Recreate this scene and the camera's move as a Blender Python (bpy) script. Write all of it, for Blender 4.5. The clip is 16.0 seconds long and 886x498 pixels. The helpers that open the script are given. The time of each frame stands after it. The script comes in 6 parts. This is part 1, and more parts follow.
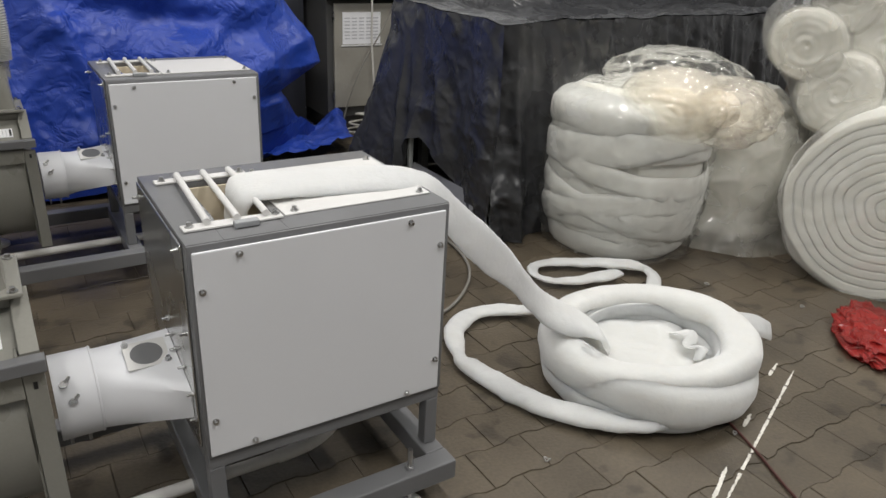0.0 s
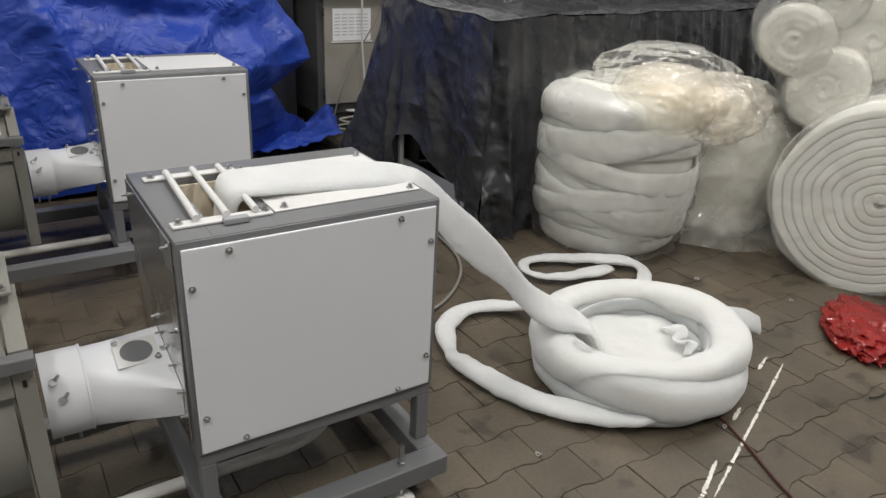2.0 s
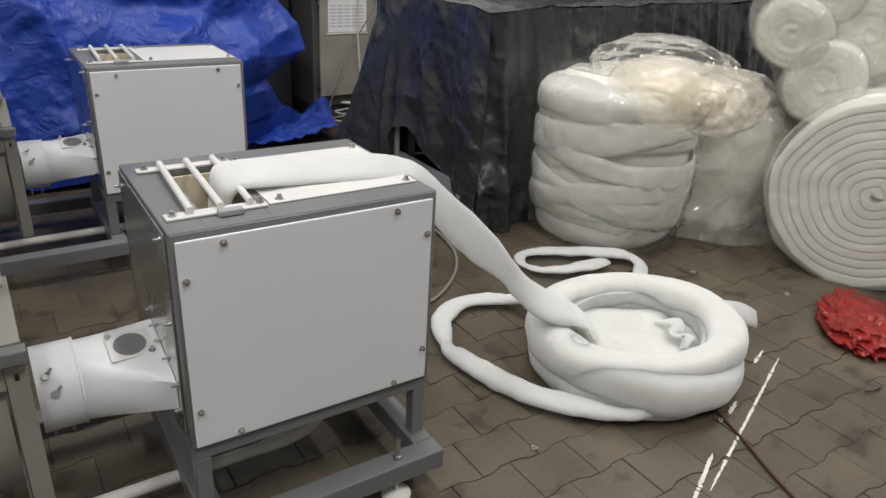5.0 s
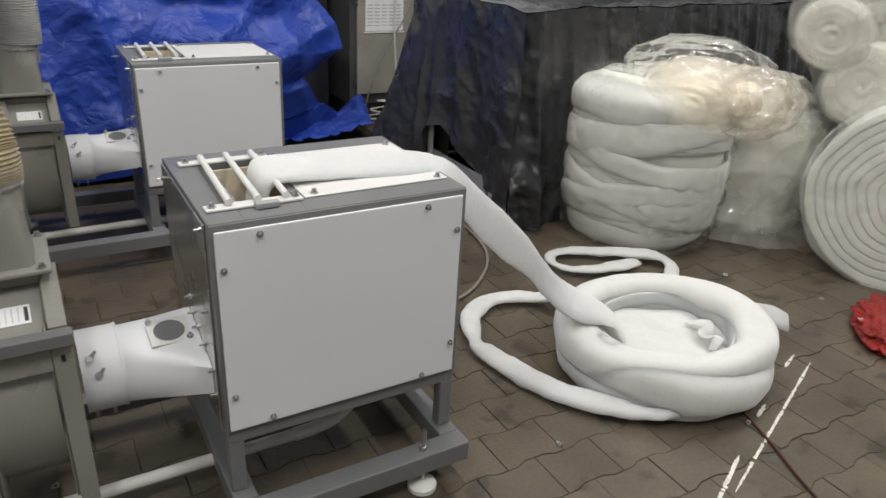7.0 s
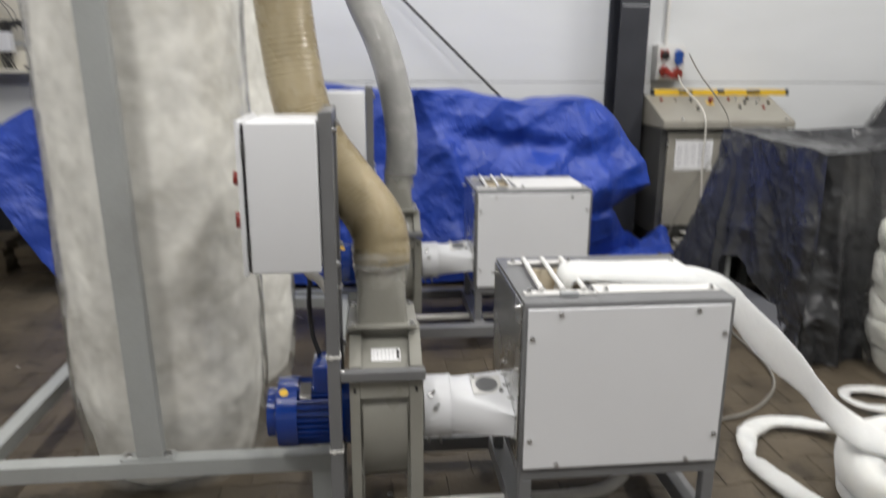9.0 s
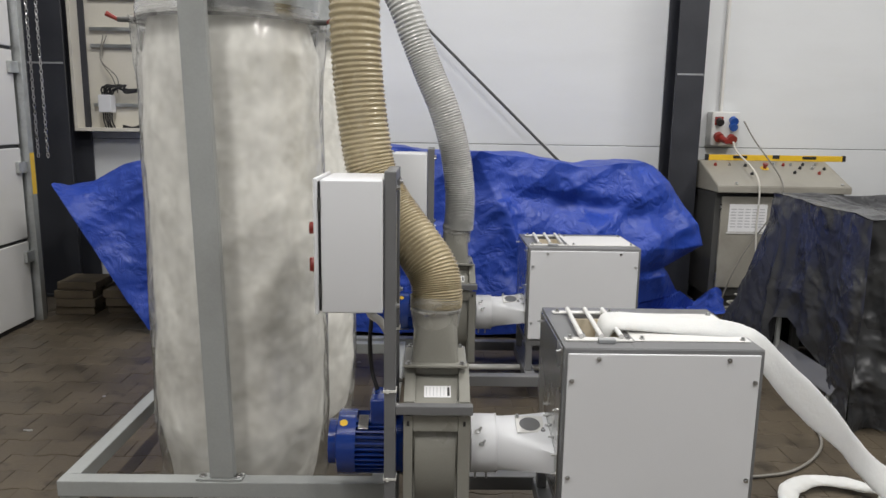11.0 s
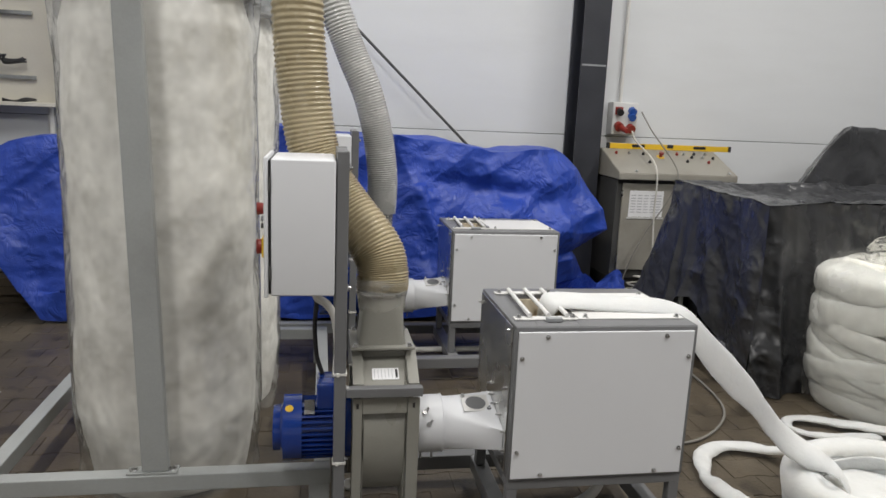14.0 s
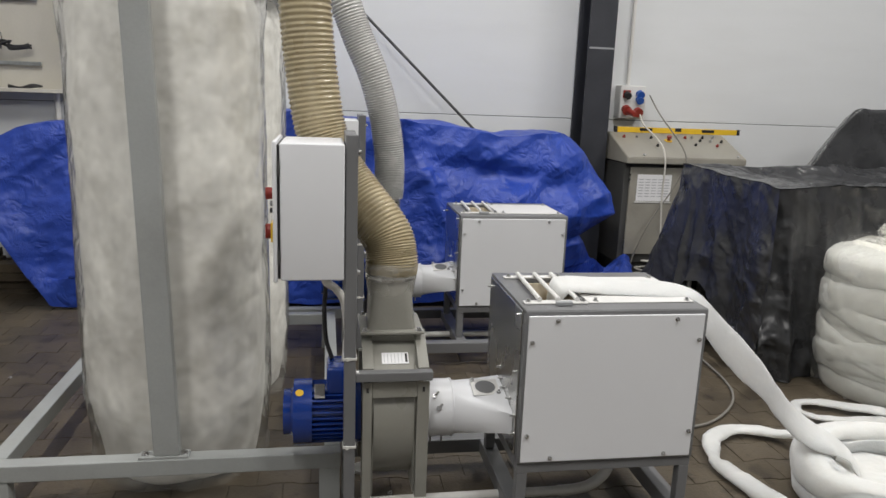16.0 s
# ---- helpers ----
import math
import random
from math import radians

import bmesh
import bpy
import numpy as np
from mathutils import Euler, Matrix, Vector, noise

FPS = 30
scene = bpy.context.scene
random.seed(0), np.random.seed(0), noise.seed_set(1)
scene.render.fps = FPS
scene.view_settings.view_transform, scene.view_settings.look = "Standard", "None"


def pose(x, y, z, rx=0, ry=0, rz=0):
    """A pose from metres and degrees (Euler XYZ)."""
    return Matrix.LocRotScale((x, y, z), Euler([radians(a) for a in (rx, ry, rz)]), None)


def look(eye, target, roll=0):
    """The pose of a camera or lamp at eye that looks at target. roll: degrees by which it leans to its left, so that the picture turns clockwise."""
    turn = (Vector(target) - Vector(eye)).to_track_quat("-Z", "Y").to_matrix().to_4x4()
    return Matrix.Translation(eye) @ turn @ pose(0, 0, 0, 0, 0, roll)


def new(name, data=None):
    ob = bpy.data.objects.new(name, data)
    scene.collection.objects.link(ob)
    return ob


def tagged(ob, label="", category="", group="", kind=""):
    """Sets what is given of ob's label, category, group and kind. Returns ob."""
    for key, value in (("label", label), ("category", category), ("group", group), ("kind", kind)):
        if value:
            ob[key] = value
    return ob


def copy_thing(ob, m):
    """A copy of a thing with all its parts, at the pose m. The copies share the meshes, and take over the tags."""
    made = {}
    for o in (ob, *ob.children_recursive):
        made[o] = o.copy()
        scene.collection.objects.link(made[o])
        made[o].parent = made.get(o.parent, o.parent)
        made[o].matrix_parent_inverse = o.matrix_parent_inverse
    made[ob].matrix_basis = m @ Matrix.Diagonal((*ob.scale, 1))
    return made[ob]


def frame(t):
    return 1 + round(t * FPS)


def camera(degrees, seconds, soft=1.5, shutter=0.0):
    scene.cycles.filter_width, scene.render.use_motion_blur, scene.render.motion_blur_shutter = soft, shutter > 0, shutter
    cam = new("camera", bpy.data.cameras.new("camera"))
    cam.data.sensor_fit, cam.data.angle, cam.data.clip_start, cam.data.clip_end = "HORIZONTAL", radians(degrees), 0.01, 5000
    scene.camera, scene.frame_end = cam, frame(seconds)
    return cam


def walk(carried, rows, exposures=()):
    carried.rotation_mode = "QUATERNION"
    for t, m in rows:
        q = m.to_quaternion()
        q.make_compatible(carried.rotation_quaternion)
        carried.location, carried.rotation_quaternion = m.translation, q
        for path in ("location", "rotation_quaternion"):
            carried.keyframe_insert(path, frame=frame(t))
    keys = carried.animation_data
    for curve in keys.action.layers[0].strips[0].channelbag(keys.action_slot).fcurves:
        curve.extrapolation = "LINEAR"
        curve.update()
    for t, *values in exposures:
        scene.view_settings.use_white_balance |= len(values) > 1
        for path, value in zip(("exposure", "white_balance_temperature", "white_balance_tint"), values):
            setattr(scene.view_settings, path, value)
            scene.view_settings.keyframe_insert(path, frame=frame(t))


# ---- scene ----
cam = camera(63.7, 16.0, 1.5, 0.5)
PATH = [
    (0, (0.065, 0.068, 1.43), (1.064, 1.605, 0.629), 3.0),
    (0.5, (0.071, 0.08, 1.424), (1.066, 1.616, 0.618), 2.9),
    (1, (0.064, 0.068, 1.43), (1.062, 1.604, 0.628), 2.8),
    (1.5, (0.066, 0.067, 1.428), (1.078, 1.594, 0.627), 3.1),
    (2, (0.067, 0.064, 1.429), (1.083, 1.585, 0.621), 3.0),
    (2.5, (0.07, 0.064, 1.428), (1.084, 1.584, 0.615), 3.0),
    (3, (0.073, 0.076, 1.421), (1.085, 1.592, 0.597), 3.0),
    (3.5, (0.07, 0.075, 1.423), (1.086, 1.59, 0.604), 3.0),
    (4, (0.071, 0.075, 1.424), (1.097, 1.582, 0.6), 3.3),
    (6.5, (0.066, 0.073, 1.421), (1.069, 1.591, 0.592), 3.2),
    (7, (0.059, 0.039, 1.43), (1.004, 1.594, 0.598), 3.2),
    (7.5, (0.053, -0.001, 1.429), (0.866, 1.648, 0.642), 2.7),
    (8, (-0.027, -0.15, 1.44), (0.516, 1.657, 0.778), 1.7),
    (8.5, (-0.094, -0.317, 1.472), (0.295, 1.519, 0.779), 1.7),
    (9, (-0.084, -0.445, 1.509), (0.109, 1.479, 0.995), 0.3),
    (9.2, (-0.039, -0.536, 1.478), (0.1, 1.419, 1.08), 0.4),
    (11.3, (-0.078, -0.682, 1.534), (-0.051, 1.286, 1.178), 0.9),
    (11.5, (-0.082, -0.68, 1.532), (-0.042, 1.284, 1.16), 1.2),
    (12, (-0.149, -0.67, 1.532), (-0.094, 1.29, 1.139), 1.9),
    (12.5, (-0.247, -0.677, 1.527), (-0.044, 1.276, 1.147), 1.8),
    (13, (-0.284, -0.671, 1.519), (0.018, 1.271, 1.147), 2.8),
    (13.5, (-0.282, -0.665, 1.517), (0.069, 1.269, 1.146), 2.8),
    (14, (-0.278, -0.669, 1.512), (0.062, 1.264, 1.126), 2.5),
    (14.5, (-0.278, -0.661, 1.502), (0.089, 1.257, 1.068), 2.5),
    (15, (-0.286, -0.659, 1.503), (0.071, 1.256, 1.05), 2.5),
    (15.5, (-0.285, -0.658, 1.504), (0.064, 1.262, 1.066), 2.4),
    (16, (-0.289, -0.66, 1.505), (0.036, 1.267, 1.079), 2.2),
]
EXPOSURES = [(0, -0.05), (4, -0.05), (7, -0.03), (8, 0.12), (9, 0.28), (11.5, 0.12), (12.5, 0.20), (13, 0.10), (13.5, 0.06), (16, 0.06)]
walk(cam, [(t, look(eye, target, roll)) for t, eye, target, roll in PATH], EXPOSURES)

# ---- world, light and exposure ----
world = bpy.data.worlds.new("hall_world")
world.use_nodes = True
scene.world = world
world.node_tree.nodes["Background"].inputs[0].default_value = (0.9, 0.95, 1.0, 1)
world.node_tree.nodes["Background"].inputs[1].default_value = 0.01
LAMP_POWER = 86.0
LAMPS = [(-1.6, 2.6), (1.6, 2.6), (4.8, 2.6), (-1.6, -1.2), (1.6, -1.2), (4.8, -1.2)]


# ---- materials ----
def mat(name, color, rough=0.5, metal=0.0, vary=0.12, scale=6.0, fine=60.0, bump=0.05, dirt=None, dirt_amount=0.0, spec=0.5,
        stretch=(1, 1, 1), per_object=0.0, per_island=0.0, world_space=False, coat=0.0, soft=0.0, crinkle=None, spots=0.0, deep=0.05):
    m = bpy.data.materials.new(name)
    m.use_nodes = True
    nt = m.node_tree
    b = nt.nodes["Principled BSDF"]
    tc = nt.nodes.new("ShaderNodeTexCoord")
    mp = nt.nodes.new("ShaderNodeMapping")
    mp.inputs["Scale"].default_value = stretch
    geo = nt.nodes.new("ShaderNodeNewGeometry")
    nt.links.new(geo.outputs["Position"] if world_space else tc.outputs["Object"], mp.inputs[0])
    n1 = nt.nodes.new("ShaderNodeTexNoise")
    n1.inputs["Scale"].default_value, n1.inputs["Detail"].default_value = scale, 5
    n2 = nt.nodes.new("ShaderNodeTexNoise")
    n2.inputs["Scale"].default_value, n2.inputs["Detail"].default_value = fine, 4
    nt.links.new(mp.outputs[0], n1.inputs[0])
    nt.links.new(mp.outputs[0], n2.inputs[0])
    add = nt.nodes.new("ShaderNodeMath")
    add.operation = "MULTIPLY_ADD"
    nt.links.new(n2.outputs[0], add.inputs[0])
    add.inputs[1].default_value = 0.5
    nt.links.new(n1.outputs[0], add.inputs[2])
    ramp = nt.nodes.new("ShaderNodeMapRange")
    ramp.inputs[1].default_value, ramp.inputs[2].default_value = 0.45, 1.05
    ramp.inputs[3].default_value, ramp.inputs[4].default_value = 1 - vary, 1 + vary
    nt.links.new(add.outputs[0], ramp.inputs[0])
    last = ramp.outputs[0]
    if per_object or per_island:
        oi = nt.nodes.new("ShaderNodeObjectInfo") if per_object else geo
        per = per_object or per_island
        r = nt.nodes.new("ShaderNodeMapRange")
        r.inputs[3].default_value, r.inputs[4].default_value = 1 - per, 1 + per
        nt.links.new(oi.outputs["Random" if per_object else "Random Per Island"], r.inputs[0])
        mu = nt.nodes.new("ShaderNodeMath")
        mu.operation = "MULTIPLY"
        nt.links.new(last, mu.inputs[0])
        nt.links.new(r.outputs[0], mu.inputs[1])
        last = mu.outputs[0]
    vm = nt.nodes.new("ShaderNodeVectorMath")
    vm.operation = "SCALE"
    vm.inputs[0].default_value = color
    nt.links.new(last, vm.inputs["Scale"])
    out = vm.outputs[0]
    if dirt:
        n3 = nt.nodes.new("ShaderNodeTexNoise")
        n3.inputs["Scale"].default_value, n3.inputs["Detail"].default_value = scale * 0.6, 6
        n3.inputs["Roughness"].default_value = 0.65
        nt.links.new(mp.outputs[0], n3.inputs[0])
        dr = nt.nodes.new("ShaderNodeMapRange")
        dr.inputs[1].default_value, dr.inputs[2].default_value = 0.5, 0.72
        dr.inputs[4].default_value = dirt_amount
        nt.links.new(n3.outputs[0], dr.inputs[0])
        mix = nt.nodes.new("ShaderNodeMix")
        mix.data_type = "RGBA"
        nt.links.new(dr.outputs[0], mix.inputs["Factor"])
        nt.links.new(out, mix.inputs["A"])
        mix.inputs["B"].default_value = (*dirt, 1)
        out = mix.outputs["Result"]
    if spots:
        n4 = nt.nodes.new("ShaderNodeTexNoise")
        n4.inputs["Scale"].default_value, n4.inputs["Detail"].default_value = 7.5, 3
        nt.links.new(mp.outputs[0], n4.inputs[0])
        sr = nt.nodes.new("ShaderNodeMapRange")
        sr.inputs[1].default_value, sr.inputs[2].default_value = 0.58, 0.65
        sr.inputs[4].default_value = spots
        nt.links.new(n4.outputs[0], sr.inputs[0])
        sm = nt.nodes.new("ShaderNodeMix")
        sm.data_type = "RGBA"
        nt.links.new(sr.outputs[0], sm.inputs["Factor"])
        nt.links.new(out, sm.inputs["A"])
        sm.inputs["B"].default_value = (color[0] * 0.3, color[1] * 0.3, color[2] * 0.3, 1)
        out = sm.outputs["Result"]
    nt.links.new(out, b.inputs["Base Color"])
    rr = nt.nodes.new("ShaderNodeMapRange")
    rr.inputs[1].default_value, rr.inputs[2].default_value = 0.3, 0.7
    rr.inputs[3].default_value, rr.inputs[4].default_value = max(rough - 0.08, 0.02), min(rough + 0.08, 1)
    nt.links.new(n1.outputs[0], rr.inputs[0])
    nt.links.new(rr.outputs[0], b.inputs["Roughness"])
    b.inputs["Metallic"].default_value = metal
    b.inputs["Specular IOR Level"].default_value = spec
    b.inputs["Coat Weight"].default_value = coat
    if soft:
        b.inputs["Subsurface Weight"].default_value = soft
        b.inputs["Subsurface Radius"].default_value = (1.0, 0.95, 0.9)
        b.inputs["Subsurface Scale"].default_value = deep
        b.inputs["Sheen Weight"].default_value = 0.3
    if crinkle:
        # faceted wrinkles at two sizes
        height, soft_fold = None, crinkle[2]
        wd = nt.nodes.new("ShaderNodeTexNoise")
        wd.inputs["Scale"].default_value = crinkle[0] * 0.35
        nt.links.new(mp.outputs[0], wd.inputs[0])
        wa = nt.nodes.new("ShaderNodeVectorMath")
        wa.operation = "MULTIPLY_ADD"
        wa.inputs[1].default_value = (0.35, 0.35, 0.35)
        nt.links.new(wd.outputs["Color"], wa.inputs[0])
        nt.links.new(mp.outputs[0], wa.inputs[2])
        for sc, wt in ((crinkle[0], soft_fold), (crinkle[0] * 2.3, 0.55), (crinkle[0] * 5.5, 0.20)):
            no = nt.nodes.new("ShaderNodeTexNoise")
            no.inputs["Scale"].default_value, no.inputs["Detail"].default_value = sc, 0.6
            nt.links.new(wa.outputs[0], no.inputs["Vector"])
            off = nt.nodes.new("ShaderNodeMath")
            off.operation = "SUBTRACT"
            off.inputs[1].default_value = 0.5
            nt.links.new(no.outputs[0], off.inputs[0])
            ab = nt.nodes.new("ShaderNodeMath")
            ab.operation = "ABSOLUTE"
            nt.links.new(off.outputs[0], ab.inputs[0])
            # creases come in patches
            where = nt.nodes.new("ShaderNodeTexNoise")
            where.inputs["Scale"].default_value = sc * 0.33
            nt.links.new(mp.outputs[0], where.inputs["Vector"])
            wr = nt.nodes.new("ShaderNodeMapRange")
            wr.inputs[1].default_value, wr.inputs[2].default_value = 0.44, 0.64
            wr.inputs[3].default_value, wr.inputs[4].default_value = 0.06 * wt, wt * 1.2
            nt.links.new(where.outputs[0], wr.inputs[0])
            ma = nt.nodes.new("ShaderNodeMath")
            ma.operation = "MULTIPLY_ADD"
            nt.links.new(ab.outputs[0], ma.inputs[0])
            nt.links.new(wr.outputs[0], ma.inputs[1])
            if height is None:
                ma.inputs[2].default_value = 0.0
            else:
                nt.links.new(height, ma.inputs[2])
            height = ma.outputs[0]
        bp = nt.nodes.new("ShaderNodeBump")
        bp.inputs["Strength"].default_value, bp.inputs["Distance"].default_value = crinkle[1], 0.06
        nt.links.new(height, bp.inputs["Height"])
        nt.links.new(bp.outputs[0], b.inputs["Normal"])
    elif bump:
        bp = nt.nodes.new("ShaderNodeBump")
        bp.inputs["Strength"].default_value = bump
        bp.inputs["Distance"].default_value = 0.01
        nt.links.new(add.outputs[0], bp.inputs["Height"])
        nt.links.new(bp.outputs[0], b.inputs["Normal"])
    return m


def film(name, tint, gloss_rough, haze, haze_color, edge=0.75, face=0.065, size=7.0, relief=0.38):
    """Clear plastic film: see-through, with gloss and a little milky haze."""
    m = bpy.data.materials.new(name)
    m.use_nodes = True
    nt = m.node_tree
    nt.nodes.remove(nt.nodes["Principled BSDF"])
    out = nt.nodes["Material Output"]
    tr = nt.nodes.new("ShaderNodeBsdfTransparent")
    tr.inputs[0].default_value = (*tint, 1)
    df = nt.nodes.new("ShaderNodeBsdfDiffuse")
    df.inputs[0].default_value = (*haze_color, 1)
    gl = nt.nodes.new("ShaderNodeBsdfGlossy")
    gl.inputs["Roughness"].default_value = gloss_rough
    n = nt.nodes.new("ShaderNodeTexNoise")
    n.inputs["Scale"].default_value, n.inputs["Detail"].default_value = size, 2
    n.inputs["Distortion"].default_value = 0.5
    tc = nt.nodes.new("ShaderNodeTexCoord")
    nt.links.new(tc.outputs["Object"], n.inputs[0])
    bp = nt.nodes.new("ShaderNodeBump")
    bp.inputs["Strength"].default_value, bp.inputs["Distance"].default_value = relief, 0.42 / size
    fold = nt.nodes.new("ShaderNodeMath")
    fold.operation = "SUBTRACT"
    fold.inputs[1].default_value = 0.5
    nt.links.new(n.outputs[0], fold.inputs[0])
    ridge = nt.nodes.new("ShaderNodeMath")
    ridge.operation = "ABSOLUTE"
    nt.links.new(fold.outputs[0], ridge.inputs[0])
    nt.links.new(ridge.outputs[0], bp.inputs["Height"])
    nt.links.new(bp.outputs[0], gl.inputs["Normal"])
    hz = nt.nodes.new("ShaderNodeMapRange")
    hz.inputs[1].default_value, hz.inputs[2].default_value = 0.35, 0.7
    hz.inputs[3].default_value, hz.inputs[4].default_value = haze * 0.75, haze * 1.25
    nt.links.new(n.outputs[0], hz.inputs[0])
    m1, m2 = nt.nodes.new("ShaderNodeMixShader"), nt.nodes.new("ShaderNodeMixShader")
    nt.links.new(hz.outputs[0], m1.inputs[0])
    nt.links.new(tr.outputs[0], m1.inputs[1])
    nt.links.new(df.outputs[0], m1.inputs[2])
    lw = nt.nodes.new("ShaderNodeFresnel")
    lw.inputs[0].default_value = 1.45
    nt.links.new(bp.outputs[0], lw.inputs["Normal"])
    boost = nt.nodes.new("ShaderNodeMath")
    boost.operation, boost.use_clamp = "MULTIPLY_ADD", True
    boost.inputs[1].default_value, boost.inputs[2].default_value = edge, face
    nt.links.new(lw.outputs[0], boost.inputs[0])
    nt.links.new(boost.outputs[0], m2.inputs[0])
    nt.links.new(m1.outputs[0], m2.inputs[1])
    nt.links.new(gl.outputs[0], m2.inputs[2])
    nt.links.new(m2.outputs[0], out.inputs[0])
    return m


GREY_PAINT = mat("dark_grey_paint", (0.165, 0.167, 0.172), 0.38, vary=0.06, scale=5, fine=300, bump=0.02)
MID_GREY = mat("mid_grey_paint", (0.30, 0.31, 0.32), 0.42, vary=0.06, scale=5, fine=250, bump=0.02)
LIGHT_GREY = mat("light_grey_paint", (0.745, 0.755, 0.78), 0.36, vary=0.025, scale=3, fine=400, bump=0.015)
WHITE_PAINT = mat("white_paint", (0.67, 0.665, 0.65), 0.42, vary=0.03, scale=4, fine=300, bump=0.015)
BEIGE_GREY = mat("stone_grey_paint", (0.27, 0.265, 0.235), 0.33, vary=0.08, scale=6, fine=150, bump=0.03)
FRAME_GREY = mat("frame_grey_paint", (0.36, 0.375, 0.37), 0.4, vary=0.08, scale=4, fine=120, bump=0.03, dirt=(0.2, 0.19, 0.17), dirt_amount=0.25)
STEEL = mat("bright_steel", (0.62, 0.62, 0.61), 0.24, 1.0, vary=0.06, scale=8, fine=200, bump=0.02, stretch=(1, 1, 8))
MIRROR_STEEL = mat("polished_sheet_steel", (0.60, 0.60, 0.59), 0.24, 1.0, vary=0.04, scale=5, fine=90, bump=0.006)
ZINC = mat("zinc_screws", (0.55, 0.55, 0.55), 0.3, 1.0, vary=0.1, bump=0)
GALV = mat("galvanised_sheet", (0.55, 0.57, 0.57), 0.4, 0.9, vary=0.15, scale=14, fine=60, bump=0.02)
CREAM = mat("cream_lining", (0.70, 0.62, 0.48), 0.8, vary=0.1, scale=12, bump=0.1)
BLACK = mat("black_plastic", (0.02, 0.02, 0.022), 0.45, vary=0.15, bump=0.03)
INSIDE = mat("dark_inside", (0.05, 0.05, 0.05), 0.7, vary=0.2, bump=0.05)
BLUE_MOTOR = mat("blue_motor_paint", (0.006, 0.034, 0.215), 0.18, vary=0.1, scale=10, fine=120, bump=0.03, coat=0.5)
RED_PLASTIC = mat("red_plastic", (0.27, 0.032, 0.024), 0.35, vary=0.06, bump=0.01)
YELLOW_PLASTIC = mat("yellow_plastic", (0.75, 0.48, 0.03), 0.4, vary=0.06, bump=0.01)
BLUE_PLASTIC = mat("blue_plastic", (0.02, 0.09, 0.38), 0.35, vary=0.06, bump=0.01)
PVC = mat("white_pvc", (0.74, 0.73, 0.70), 0.35, vary=0.04, scale=10, bump=0.01, dirt=(0.45, 0.42, 0.36), dirt_amount=0.3)
PAPER = mat("white_paper", (0.82, 0.82, 0.83), 0.7, vary=0.03, bump=0.02)
INK = mat("grey_print", (0.50, 0.50, 0.52), 0.7, vary=0.1, bump=0)
BLACK_INK = mat("black_print", (0.03, 0.03, 0.03), 0.7, vary=0.05, bump=0)
WALL = mat("white_sandwich_panel", (0.72, 0.735, 0.75), 0.42, vary=0.025, scale=1.2, fine=40, bump=0.015, dirt=(0.58, 0.58, 0.57), dirt_amount=0.15, stretch=(1, 1, 4))
WALL_DARK = mat("dark_joint", (0.16, 0.165, 0.17), 0.6, vary=0.1, bump=0.02)
COLUMN = mat("anthracite_steel", (0.035, 0.037, 0.045), 0.42, vary=0.15, scale=5, bump=0.03)
CEIL = mat("ceiling_sheet", (0.55, 0.56, 0.57), 0.6, vary=0.05, scale=2, bump=0.02)
PAVER = mat("paver_concrete", (0.094, 0.076, 0.053), 0.42, vary=0.36, scale=3.1, fine=95, bump=0.3, spots=0.6, dirt=(0.040, 0.033, 0.024), dirt_amount=0.85, world_space=True, per_object=0.09)
PAVER_FAR = mat("paver_concrete_far", (0.094, 0.076, 0.053), 0.42, vary=0.36, scale=3.1, fine=95, bump=0.3, spots=0.6, dirt=(0.040, 0.033, 0.024), dirt_amount=0.85, world_space=True, per_island=0.09)
JOINT = mat("joint_sand", (0.085, 0.070, 0.052), 0.9, vary=0.3, scale=20, fine=200, bump=0.3)
LINE = mat("worn_white_road_paint", (0.72, 0.70, 0.64), 0.6, vary=0.12, scale=30, bump=0.1, dirt=(0.2, 0.18, 0.14), dirt_amount=0.5)
TARP = mat("blue_tarpaulin", (0.016, 0.054, 0.36), 0.46, vary=0.16, scale=5, fine=60, dirt=(0.035, 0.09, 0.44), dirt_amount=0.4, crinkle=(9.0, 0.50, 0.8))
BLACKFILM = mat("black_sheeting", (0.038, 0.039, 0.042), 0.29, vary=0.06, scale=4, fine=40, crinkle=(4.0, 0.48, 0.25), spec=0.46)
BATTING = mat("white_batting", (0.625, 0.628, 0.608), 0.95, vary=0.03, scale=11, fine=70, bump=0.26, soft=1.0, spec=0.1, deep=0.13)
BATTING_OLD = mat("cream_batting", (0.71, 0.705, 0.655), 0.9, vary=0.05, scale=9, fine=140, bump=0.10, soft=0.7, spec=0.1)
FIBRE = mat("fibre_fluff", (0.86, 0.85, 0.815), 0.95, vary=0.18, scale=15, fine=26, bump=0.06, spec=0.1, dirt=(0.54, 0.525, 0.47), dirt_amount=0.7)
HOSE_TAN = mat("tan_hose", (0.40, 0.335, 0.21), 0.28, vary=0.08, scale=12, bump=0.03)
HOSE_GREY = mat("grey_hose", (0.44, 0.44, 0.425), 0.24, vary=0.08, scale=12, bump=0.03)
CABINET = mat("grey_beige_cabinet", (0.315, 0.30, 0.26), 0.45, vary=0.08, scale=5, bump=0.03, dirt=(0.2, 0.18, 0.15), dirt_amount=0.4)
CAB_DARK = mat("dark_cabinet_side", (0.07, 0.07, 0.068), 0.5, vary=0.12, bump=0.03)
IVORY = mat("ivory_paint", (0.68, 0.65, 0.57), 0.5, vary=0.05, scale=5, bump=0.02)
